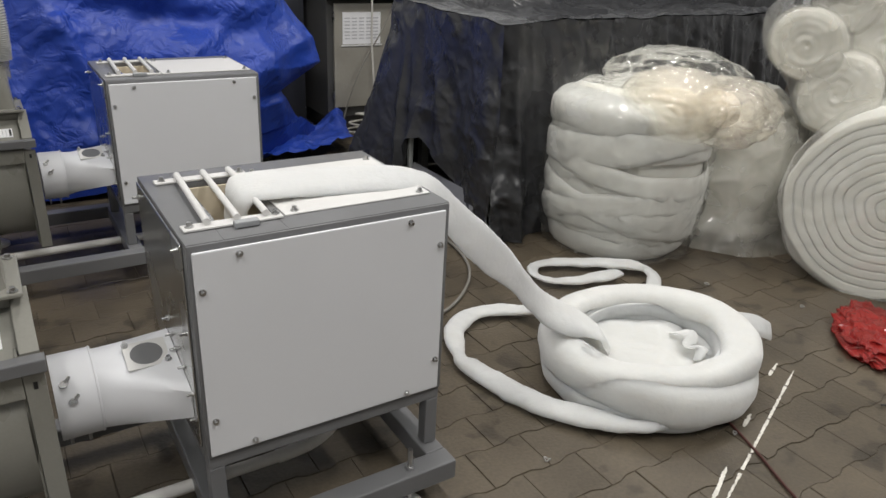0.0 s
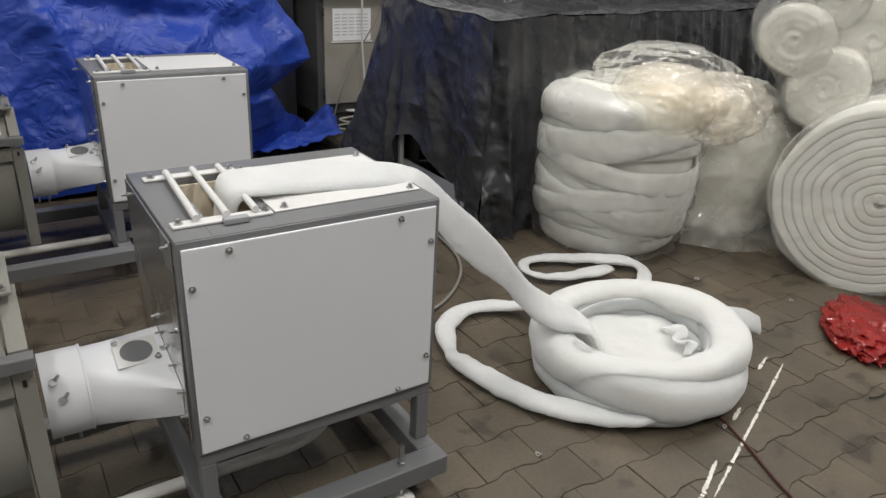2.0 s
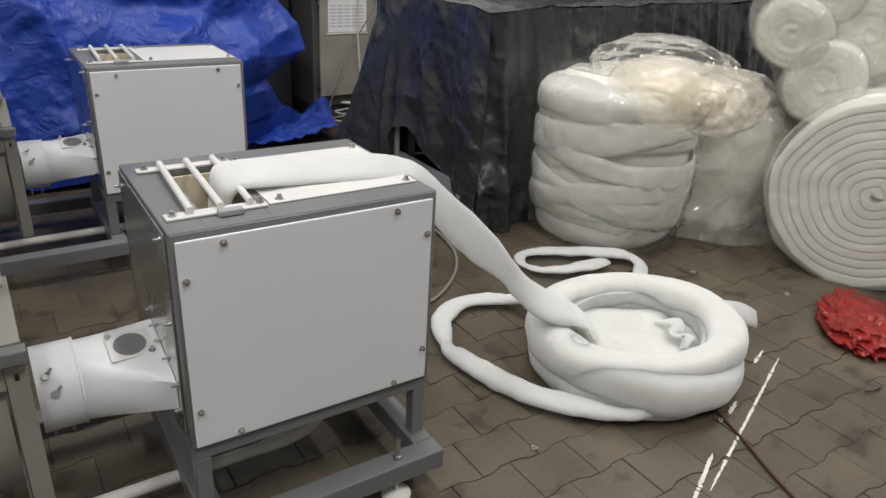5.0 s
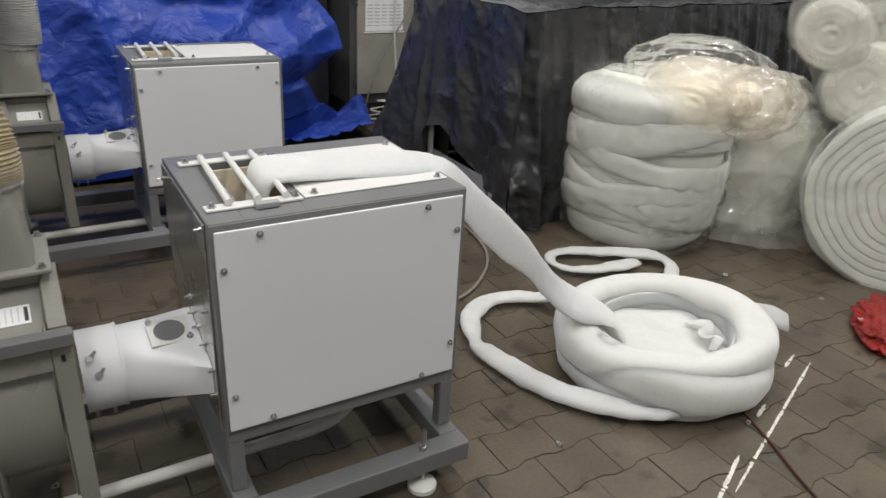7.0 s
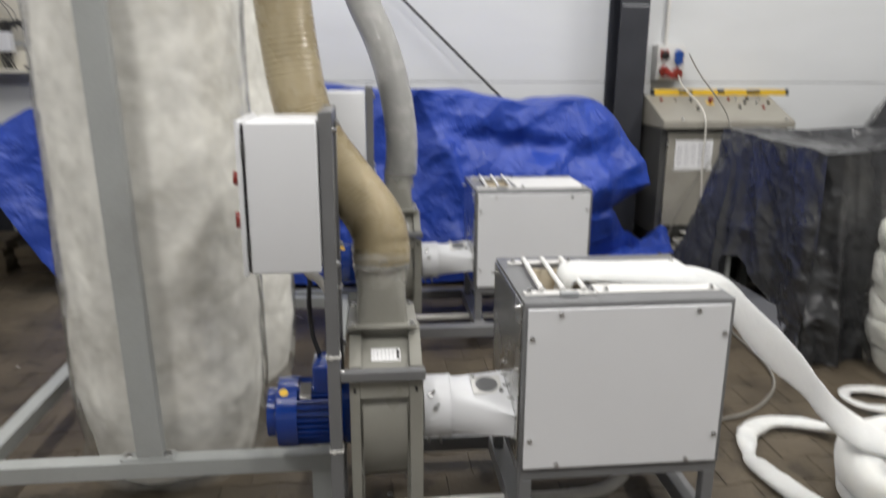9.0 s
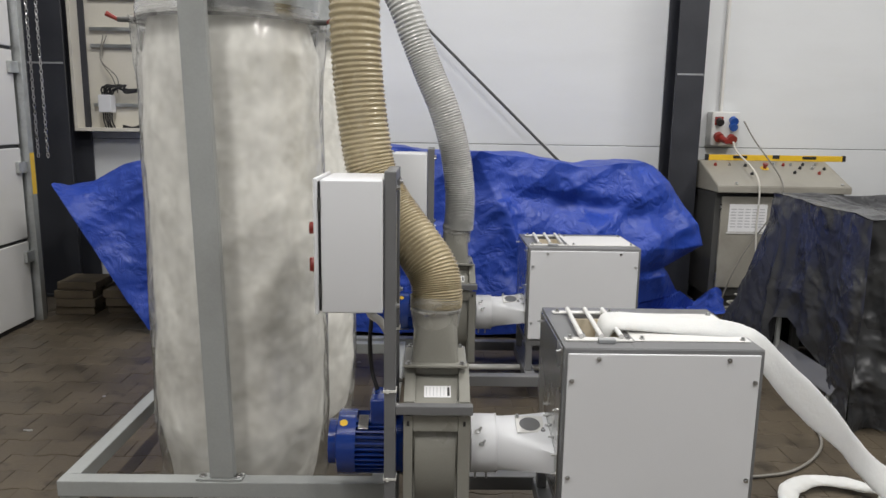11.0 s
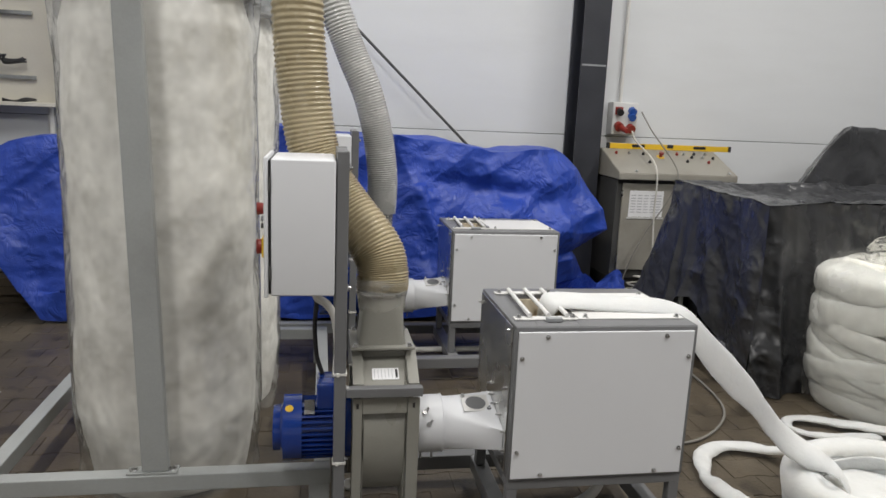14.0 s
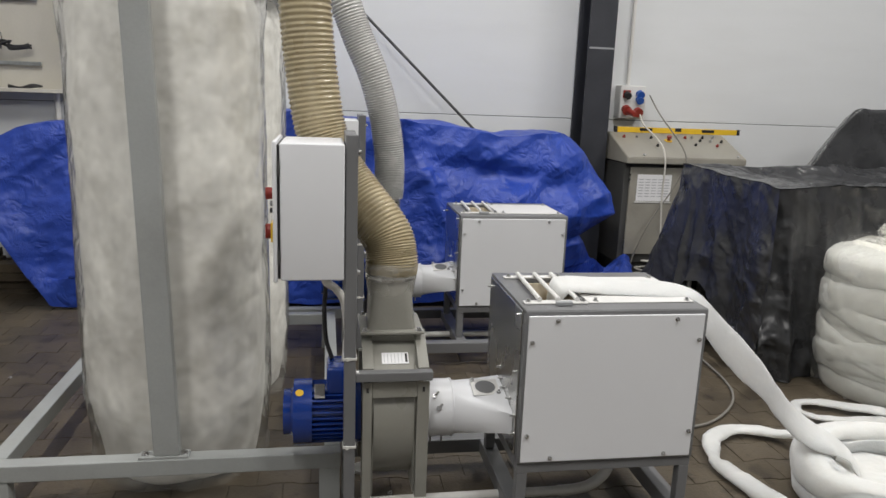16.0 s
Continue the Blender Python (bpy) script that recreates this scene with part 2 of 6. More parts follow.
BRICK = mat("reclaimed_pavers", (0.095, 0.075, 0.05), 0.85, vary=0.25, scale=12, fine=80, bump=0.3, per_object=0.25)
REDFILM = mat("red_film", (0.34, 0.022, 0.022), 0.22, vary=0.2, scale=12, crinkle=(22.0, 0.6, 1.0))
CABLE_WHITE = mat("white_cable", (0.62, 0.60, 0.55), 0.5, vary=0.08, bump=0.02)
CABLE_GREY = mat("grey_cable", (0.20, 0.19, 0.17), 0.5, vary=0.08, bump=0.02)
CABLE_RED = mat("dark_red_cord", (0.06, 0.016, 0.012), 0.5, vary=0.1, bump=0.02)
THIN = film("thin_film", (0.985, 0.985, 0.98), 0.10, 0.07, (0.8, 0.8, 0.77), 0.55, 0.03)
RED_FILM_THIN = film("red_film_sheet", (0.75, 0.16, 0.13), 0.16, 0.55, (0.40, 0.035, 0.030), 0.6, 0.03)
WRINKLED = film("wrinkled_film", (0.98, 0.98, 0.97), 0.09, 0.10, (0.78, 0.77, 0.72), 0.9, 0.05, 14.0, 0.6)
VEIL = film("bag_film", (0.97, 0.97, 0.96), 0.12, 0.20, (0.72, 0.715, 0.68), 0.8, 0.04)
CLEAR_YELLOW = film("yellowish_film", (0.99, 0.982, 0.955), 0.12, 0.19, (0.78, 0.725, 0.62), 0.7, 0.03, 11.0, 0.6)
WRAP = film("wrapping_film", (0.97, 0.97, 0.96), 0.07, 0.30, (0.72, 0.71, 0.66))
DUSTY = film("dusty_film", (0.93, 0.925, 0.90), 0.14, 0.46, (0.53, 0.515, 0.465))
HAZY = film("hazy_film", (0.96, 0.96, 0.95), 0.10, 0.24, (0.78, 0.77, 0.72))
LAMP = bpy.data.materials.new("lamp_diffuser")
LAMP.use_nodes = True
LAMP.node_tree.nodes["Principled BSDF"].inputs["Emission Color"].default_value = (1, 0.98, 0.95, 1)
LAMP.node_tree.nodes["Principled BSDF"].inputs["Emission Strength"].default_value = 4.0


# ---- mesh helpers ----
def box(bm, lo, hi, bevel=0.0, seg=2):
    c = [(a + b) / 2 for a, b in zip(lo, hi)]
    s = [abs(b - a) for a, b in zip(lo, hi)]
    r = bmesh.ops.create_cube(bm, size=1, matrix=Matrix.Translation(c) @ Matrix.Diagonal((*s, 1)))
    if bevel:
        es = list({e for v in r["verts"] for e in v.link_edges})
        bmesh.ops.bevel(bm, geom=es, offset=bevel, segments=seg, affect="EDGES", profile=0.5)
    return bm


def bx(lo, hi, bevel=0.004, seg=2):
    return box(bmesh.new(), lo, hi, bevel, seg)


def rod(bm, p0, p1, r0, r1=None, seg=20, caps=True):
    p0, p1 = Vector(p0), Vector(p1)
    d = p1 - p0
    m = Matrix.Translation((p0 + p1) / 2) @ d.to_track_quat("Z", "Y").to_matrix().to_4x4()
    bmesh.ops.create_cone(bm, cap_ends=caps, segments=seg, radius1=r0, radius2=r0 if r1 is None else r1, depth=d.length, matrix=m)
    return bm


def spline(pts, n):
    """n points on a smooth curve through pts."""
    pts = [Vector(p) for p in pts]
    ext = [2 * pts[0] - pts[1]] + pts + [2 * pts[-1] - pts[-2]]
    out = []
    for i in range(n):
        u = i / (n - 1) * (len(pts) - 1)
        k = min(int(u), len(pts) - 2)
        f = u - k
        a, b, c, d = ext[k:k + 4]
        out.append(0.5 * (2 * b + (c - a) * f + (2 * a - 5 * b + 4 * c - d) * f * f + (3 * b - a - 3 * c + d) * f ** 3))
    return out


def sweep(bm, path, radius, seg=12, flat=1.0, up=(0, 0, 1), wobble=0.0, caps=True, thin=1.0):
    """A tube along path; radius is a number or a function of 0..1; flat squeezes it along the up side."""
    n, rings = len(path), []
    closed = n > 3 and (path[0] - path[-1]).length < 1e-4
    for i, p in enumerate(path):
        t = (path[min(i + 1, n - 1)] - path[max(i - 1, 0)]).normalized()
        if closed and i in (0, n - 1):
            t = (path[1] - path[-2]).normalized()
        u = Vector(up)
        s = t.cross(u)
        s = s.normalized() if s.length > 1e-4 else Vector((1, 0, 0))
        w = s.cross(t)
        r = radius(i / (n - 1)) if callable(radius) else radius
        ring = []
        for k in range(seg):
            a = 2 * math.pi * k / seg
            q = p + s * math.cos(a) * r * thin + w * math.sin(a) * r * flat
            if wobble:
                q += noise.noise_vector(q * 9) * wobble
            ring.append(bm.verts.new(q))
        rings.append(ring)
    for a, b in zip(rings, rings[1:]):
        for k in range(seg):
            bm.faces.new((a[k], a[(k + 1) % seg], b[(k + 1) % seg], b[k]))
    if caps:
        bm.faces.new(rings[0][::-1])
        bm.faces.new(rings[-1])
    return bm


def sheet(bm, nu, nv, f, thick=0.0):
    """A cloth: grid of points f(u, v), u and v in 0..1."""
    vs = [[bm.verts.new(f(i / nu, j / nv)) for j in range(nv + 1)] for i in range(nu + 1)]
    for i in range(nu):
        for j in range(nv):
            bm.faces.new((vs[i][j], vs[i + 1][j], vs[i + 1][j + 1], vs[i][j + 1]))
    bm.normal_update()
    if thick:
        bmesh.ops.solidify(bm, geom=list(bm.faces), thickness=thick)
    return bm


def crease(p, scale, seed=0.0):
    """Sharp folded relief, about -1..1."""
    q = Vector(p) * scale + Vector((seed, seed * 1.7, seed * 0.3))
    return 1 - 2.6 * abs(noise.noise(q)) + 0.45 * (0.5 - 1.6 * abs(noise.noise(q * 2.3)))


def part(name, bm, material, parent=None, label="", smooth=False, shadow=True):
    me = bpy.data.meshes.new(name)
    bmesh.ops.recalc_face_normals(bm, faces=list(bm.faces))
    bm.to_mesh(me)
    bm.free()
    me.materials.append(material)
    if smooth:
        me.polygons.foreach_set("use_smooth", [True] * len(me.polygons))
        if smooth != "all":
            me.set_sharp_from_angle(angle=radians(40))
    ob = new(name, me)
    if parent is not None:
        ob.parent = parent
        if parent.type == "EMPTY":
            ob.matrix_parent_inverse = parent.matrix_basis.inverted()
    if label:
        ob["label"] = label
    ob.visible_shadow = shadow
    return ob


def thing(name, at, label, category, group="", kind=""):
    e = new(name)
    e.empty_display_size = 0.1
    e.matrix_basis = Matrix.Translation(at)
    return tagged(e, label, category, group, kind)


def solo(name, bm, material, label, category, group="", kind="", smooth=False, shadow=True):
    return tagged(part(name, bm, material, None, "", smooth, shadow), label, category, group, kind)


def screw(name, p, normal, parent, r=0.0056, material=ZINC):
    p, d = Vector(p), Vector(normal).normalized()
    bm = rod(bmesh.new(), p, p + d * 0.003, r * 1.35, seg=14)
    rod(bm, p + d * 0.003, p + d * 0.011, r * 0.85, r * 0.75, seg=10)
    return part(name, bm, material, parent, "", True)


# ---- hall ----
HX0, HX1, HY0, HY1, HZ = -3.05, 9.0, -8.0, 5.75, 5.4
ground = solo("floor", bx((HX0 - 0.3, HY0 - 0.3, -0.30), (HX1 + 0.3, HY1 + 0.3, -0.0055), 0), JOINT,
              "dark sandy bed under the concrete paving blocks", "floor", kind="structure")


def panel_wall(name, along, lo, hi, fixed, out, joints, label):
    """A wall of horizontal sandwich panels with dark recessed joints."""
    w = thing(name, (0, 0, 0), label, "wall", kind="structure")
    zs = [0.0] + joints + [HZ]
    for a, b in zip(zs, zs[1:]):
        z0, z1 = a + 0.0028, b - 0.0028
        if along == "x":
            part("panel", bx((lo, min(fixed, fixed + out), z0), (hi, max(fixed, fixed + out), z1), 0.003, 1), WALL, w)
        else:
            part("panel", bx((min(fixed, fixed + out), lo, z0), (max(fixed, fixed + out), hi, z1), 0.003, 1), WALL, w)
    if along == "x":
        part("core", bx((lo, fixed + out * 0.05, 0), (hi, fixed + out * 0.95, HZ), 0), WALL_DARK, w)
    else:
        part("core", bx((fixed + out * 0.05, lo, 0), (fixed + out * 0.95, hi, HZ), 0), WALL_DARK, w)
    return w


panel_wall("wall_north", "x", HX0 - 0.6, HX1, HY1, 0.12, [1.325, 3.475], "white insulated wall panels with thin dark horizontal joints")
# east, south and west walls are out of view, added to close the hall
panel_wall("unseen_wall_east", "y", HY0, HY1, HX1, 0.12, [1.325, 2.4, 3.475, 4.55], "white insulated wall panels with thin dark horizontal joints")
panel_wall("unseen_wall_south", "x", HX0, HX1, HY0, -0.12, [1.325, 2.4, 3.475, 4.55], "white insulated wall panels with thin dark horizontal joints")
panel_wall("unseen_wall_west", "y", HY0, 0.6, HX0, -0.12, [1.325, 2.4, 3.475, 4.55], "white insulated wall panels with thin dark horizontal joints")
part_above = panel_wall("wall_west_end", "y", 4.75, HY1, HX0 - 0.45, -0.12, [1.325, 2.4, 3.475, 4.55], "white wall panels beside the sectional door")
# the ceiling is unseen as well; this sheet is added to shut the room
solo("ceiling", bx((HX0 - 0.6, HY0, HZ), (HX1, HY1 + 0.12, HZ + 0.15), 0), CEIL, "unseen plain light grey sheet ceiling added to close the hall", "ceiling", kind="structure")

# sectional door on the west side
sd = thing("door_1", (HX0, 2.6, 0), "white sectional overhead door with dark joints, closed", "door", kind="structure")
zs = [0.02, 0.62, 1.30, 1.98, 2.66, 3.34, 4.02]
for a, b in zip(zs, zs[1:]):
    part("door_panel", bx((HX0 - 0.05, 0.65, a + 0.012), (HX0, 4.52, b - 0.012), 0.006), WHITE_PAINT, sd)
part("door_core", bx((HX0 - 0.045, 0.65, 0.0), (HX0 - 0.012, 4.52, 4.0), 0), BLACK, sd)
rail = part("guide_rail", bx((HX0 - 0.03, 4.54, 0), (HX0 + 0.05, 4.60, 4.2), 0.004), GALV, sd)
for z in (0.5, 1.15, 1.85, 2.5):
    part("roller_bracket", bx((HX0 + 0.002, 4.44, z - 0.04), (HX0 + 0.03, 4.54, z + 0.04), 0.004), GALV, sd)
part("warning_strip", bx((HX0 + 0.05, 4.545, 0.95), (HX0 + 0.053, 4.595, 1.25), 0), YELLOW_PLASTIC, sd)
solo("lintel", bx((HX0 - 0.12, 0.6, 4.02), (HX0, 4.75, HZ), 0), WALL, "white wall above the sectional door", "wall", kind="structure")
solo("door_reveal", bx((HX0 - 0.5, 4.62, 0), (HX0 - 0.02, 4.74, HZ), 0.004), COLUMN, "dark steel jamb beside the sectional door", "jamb", kind="structure")


def h_column(name, x, y, w, d, label):
    c = thing(name, (x, y, 0), label, "column", kind="structure")
    part("flange", bx((x, y, 0), (x + w, y + 0.016, HZ), 0.002, 1), COLUMN, c)
    part("flange", bx((x, y + d - 0.016, 0), (x + w, y + d, HZ), 0.002, 1), COLUMN, c)
    part("web", bx((x + w / 2 - 0.006, y + 0.017, 0), (x + w / 2 + 0.006, y + d - 0.017, HZ), 0), COLUMN, c)
    part("base_plate", bx((x - 0.04, y - 0.04, 0), (x + w + 0.04, y + d, 0.02), 0.003), COLUMN, c)
    part("splice", bx((x + 0.01, y - 0.005, 1.93), (x + w - 0.01, y - 0.001, 1.945), 0), MID_GREY, c)
    return c


h_column("column", 1.935, 5.42, 0.24, 0.30, "anthracite painted steel column in front of the wall")
h_column("column", -3.42, 5.30, 0.34, 0.40, "anthracite painted steel column in the hall corner")

# diagonal bracing rod in front of the wall
solo("bracing_rod", rod(bmesh.new(), (-0.96, 5.61, 3.06), (2.136, 5.60, 0.135), 0.012, seg=10), CAB_DARK,
     "thin dark steel wind bracing rod running diagonally", "bracing", smooth=True)

# fixtures are out of view: number and form assumed, added to light the hall
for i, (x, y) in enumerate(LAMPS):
    f = thing("ceiling_light", (x, y, HZ - 0.2), "assumed long white fluorescent ceiling light, out of view under roof", "lamp", "ceiling lights")
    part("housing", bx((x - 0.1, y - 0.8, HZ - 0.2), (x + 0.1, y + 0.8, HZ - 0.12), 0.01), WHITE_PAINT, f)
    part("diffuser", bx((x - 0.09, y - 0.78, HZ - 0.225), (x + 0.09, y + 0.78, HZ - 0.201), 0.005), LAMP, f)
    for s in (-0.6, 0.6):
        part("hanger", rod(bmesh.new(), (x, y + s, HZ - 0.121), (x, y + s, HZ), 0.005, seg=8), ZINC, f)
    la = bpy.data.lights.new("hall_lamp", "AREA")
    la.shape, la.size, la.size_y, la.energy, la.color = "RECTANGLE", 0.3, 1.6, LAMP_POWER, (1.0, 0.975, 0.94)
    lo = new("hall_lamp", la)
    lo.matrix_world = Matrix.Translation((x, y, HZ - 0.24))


# ---- fibre opener: sheet-steel box on a stand ----
BOX = dict(x0=0.338, x1=0.960, y0=1.424, y1=1.915, z0=0.312, z1=0.842)


def fibre_opener():
    x0, x1, y0, y1, z0, z1 = BOX.values()
    m = thing("fibre_opener", (0.65, 1.67, 0), "grey sheet-steel fibre opening machine with white panels on a steel stand", "machine", "fibre openers")
    # shell plates, with a feed opening left in the top
    ox0, ox1, oy0, oy1 = 0.415, 0.555, 1.535, 1.815
    for nm, lo, hi in (("shell_front", (x0, y0, z0), (x1, y0 + 0.012, z1)), ("shell_back", (x0, y1 - 0.012, z0), (x1, y1, z1)),
                       ("shell_side", (x1 - 0.012, y0 + 0.0125, z0), (x1, y1 - 0.0125, z1 - 0.0125)), ("shell_side", (x0, y0 + 0.0125, z0), (x0 + 0.012, y1 - 0.0125, z1 - 0.0125)),
                       ("shell_floor", (x0 + 0.0125, y0 + 0.0125, z0 + 0.001), (x1 - 0.0125, y1 - 0.0125, z0 + 0.01)),
                       ("top_plate", (x0, y0 + 0.004, z1 - 0.0115), (ox0, y1 - 0.004, z1 + 0.002)), ("top_plate", (ox1, y0 + 0.004, z1 - 0.0115), (x1, y1 - 0.004, z1 + 0.002)),
                       ("top_plate", (ox0 + 0.0002, y0 + 0.004, z1 - 0.0115), (ox1 - 0.0002, oy0, z1 + 0.002)), ("top_plate", (ox0 + 0.0002, oy1, z1 - 0.0115), (ox1 - 0.0002, y1 - 0.004, z1 + 0.002))):
        part(nm, bx(lo, hi, 0.0035 if nm != "top_plate" else 0.001, 2), GREY_PAINT, m, "dark grey painted sheet", True)
    # cream lining in the feed opening
    for lo, hi in (((ox0, oy1 - 0.006, 0.66), (ox1, oy1 + 0.002, z1 - 0.013)), ((ox1 - 0.004, oy0, 0.66), (ox1 + 0.004, oy1, z1 - 0.013)),
                   ((ox0 - 0.004, oy0, 0.66), (ox0 + 0.004, oy1, z1 - 0.013)), ((ox0, oy0 - 0.002, 0.66), (ox1, oy0 + 0.006, z1 - 0.013))):
        part("lining", bx(lo, hi, 0.001, 1), CREAM, m, "cream lining of the feed opening")
    part("hopper_floor", bx((ox0, oy0, 0.62), (ox1, oy1, 0.64), 0), INSIDE, m)
    part("hopper_edge", bx((0.420, oy0 + 0.01, z1 - 0.03), (0.432, oy1 - 0.01, z1 - 0.002), 0.002), STEEL, m)
    # front panel with screws
    front = part("front_panel", bx((0.346, 1.4155, 0.322), (0.946, 1.4225, 0.829), 0.003), LIGHT_GREY, m, "pale grey screwed front panel")
    for x, z in ((0.441, 0.813), (0.847, 0.813), (0.360, 0.741), (0.932, 0.741), (0.362, 0.418), (0.932, 0.414), (0.447, 0.336), (0.850, 0.334)):
        screw("screw", (x, 1.4155, z), (0, -1, 0), front)
    # right side panel and back panel
    part("side_panel", bx((x1 + 0.001, 1.45, 0.335), (x1 + 0.006, 1.895, 0.82), 0.002), LIGHT_GREY, m)
    part("back_panel", bx((0.346, y1 + 0.001, 0.33), (0.946, y1 + 0.006, 0.829), 0.002), LIGHT_GREY, m)
    # bright steel inlet side with bolts
    side = part("inlet_side", bx((x0 - 0.006, 1.455, 0.33), (x0 - 0.001, 1.90, 0.835), 0.002), MIRROR_STEEL, m, "bright steel inlet side")
    for y, z in ((1.47, 0.82), (1.88, 0.80), (1.685, 0.555), (1.659, 0.523), (1.621, 0.503), (1.543, 0.497), (1.472, 0.466), (1.466, 0.403), (1.476, 0.62)):
        d = Vector((-1, 0, 0))
        p = Vector((x0 - 0.006, y, z))
        bm = rod(bmesh.new(), p, p + d * 0.004, 0.0065, seg=12)
        rod(bm, p + d * 0.004, p + d * 0.015, 0.0034, seg=10)
        part("bolt", bm, ZINC, side, "", True)
    # white lid
    lid = part("lid", bx((0.572, 1.498, z1 + 0.0025), (0.948, 1.828, z1 + 0.0065), 0.002), WHITE_PAINT, m, "white lid plate on the top")
    for x, y in ((0.60, 1.515), (0.925, 1.512), (0.60, 1.812), (0.925, 1.812)):
        screw("screw", (x, y, z1 + 0.0065), (0, 0, 1), lid, 0.007)
    # finger guard
    guard = part("guard_rail", bx((0.350, 1.488, z1 + 0.003), (0.566, 1.522, z1 + 0.009), 0.002), WHITE_PAINT, m, "white finger guard")
    part("guard_rail", bx((0.362, 1.815, z1 + 0.003), (0.586, 1.845, z1 + 0.009), 0.002), WHITE_PAINT, m)
    for xa, xb in ((0.402, 0.418), (0.466, 0.482), (0.530, 0.546)):
        part("guard_bar", rod(bmesh.new(), (xa, 1.500, z1 + 0.017), (xb, 1.838, z1 + 0.017), 0.008, seg=14), WHITE_PAINT, m, "", True)
    for x, y in ((0.366, 1.505), (0.552, 1.505), (0.380, 1.830), (0.572, 1.830)):
        screw("screw", (x, y, z1 + 0.009), (0, 0, 1), guard, 0.007)
    part("safety_switch", bx((0.452, 1.468, z1 + 0.003), (0.506, 1.489, z1 + 0.017), 0.003), MID_GREY, m, "grey safety switch tab")
    # stand
    for lo, hi in (((0.340, 1.428, 0.278), (0.958, 1.466, 0.3105)), ((0.340, 1.872, 0.278), (0.958, 1.910, 0.3105)),
                   ((0.340, 1.468, 0.279), (0.376, 1.870, 0.310)), ((0.922, 1.468, 0.279), (0.958, 1.870, 0.310))):
        part("rail", bx(lo, hi, 0.003), GREY_PAINT, m)
    for x in (0.340, 0.920):
        for y in (1.428, 1.872):
            part("leg", bx((x, y, 0.131), (x + 0.037, y + 0.037, 0.278), 0.003), GREY_PAINT, m)
    for x in (0.335, 0.905):
        part("side_beam", bx((x, 1.392, 0.070), (x + 0.058, 1.96, 0.130), 0.004), GREY_PAINT, m)
    part("front_beam", bx((-0.175, 1.330, 0.071), (0.965, 1.391, 0.1305), 0.004), GREY_PAINT, m)
    part("rear_beam", bx((-0.175, 1.961, 0.071), (0.965, 2.02, 0.1305), 0.004), GREY_PAINT, m)
    for x, y in ((0.836, 1.360), (-0.14, 1.360), (0.836, 1.99), (-0.14, 1.99)):
        bm = rod(bmesh.new(), (x, y, 0.0), (x, y, 0.014), 0.040, 0.040, seg=24)
        rod(bm, (x, y, 0.014), (x, y, 0.028), 0.040, 0.018, seg=24)
        foot = part("foot", bm, PVC, m, "white plastic levelling foot", True)
        bm = rod(bmesh.new(), (x, y, 0.028), (x, y, 0.195), 0.0065, seg=12)
        rod(bm, (x, y, 0.131), (x, y, 0.141), 0.012, seg=6)
        rod(bm, (x, y, 0.058), (x, y, 0.0705), 0.012, seg=6)
        part("threaded_rod", bm, ZINC, foot, "", True)
    return m


# ---- transition duct between blower and opener ----
AY, AZ = 1.700, 0.400


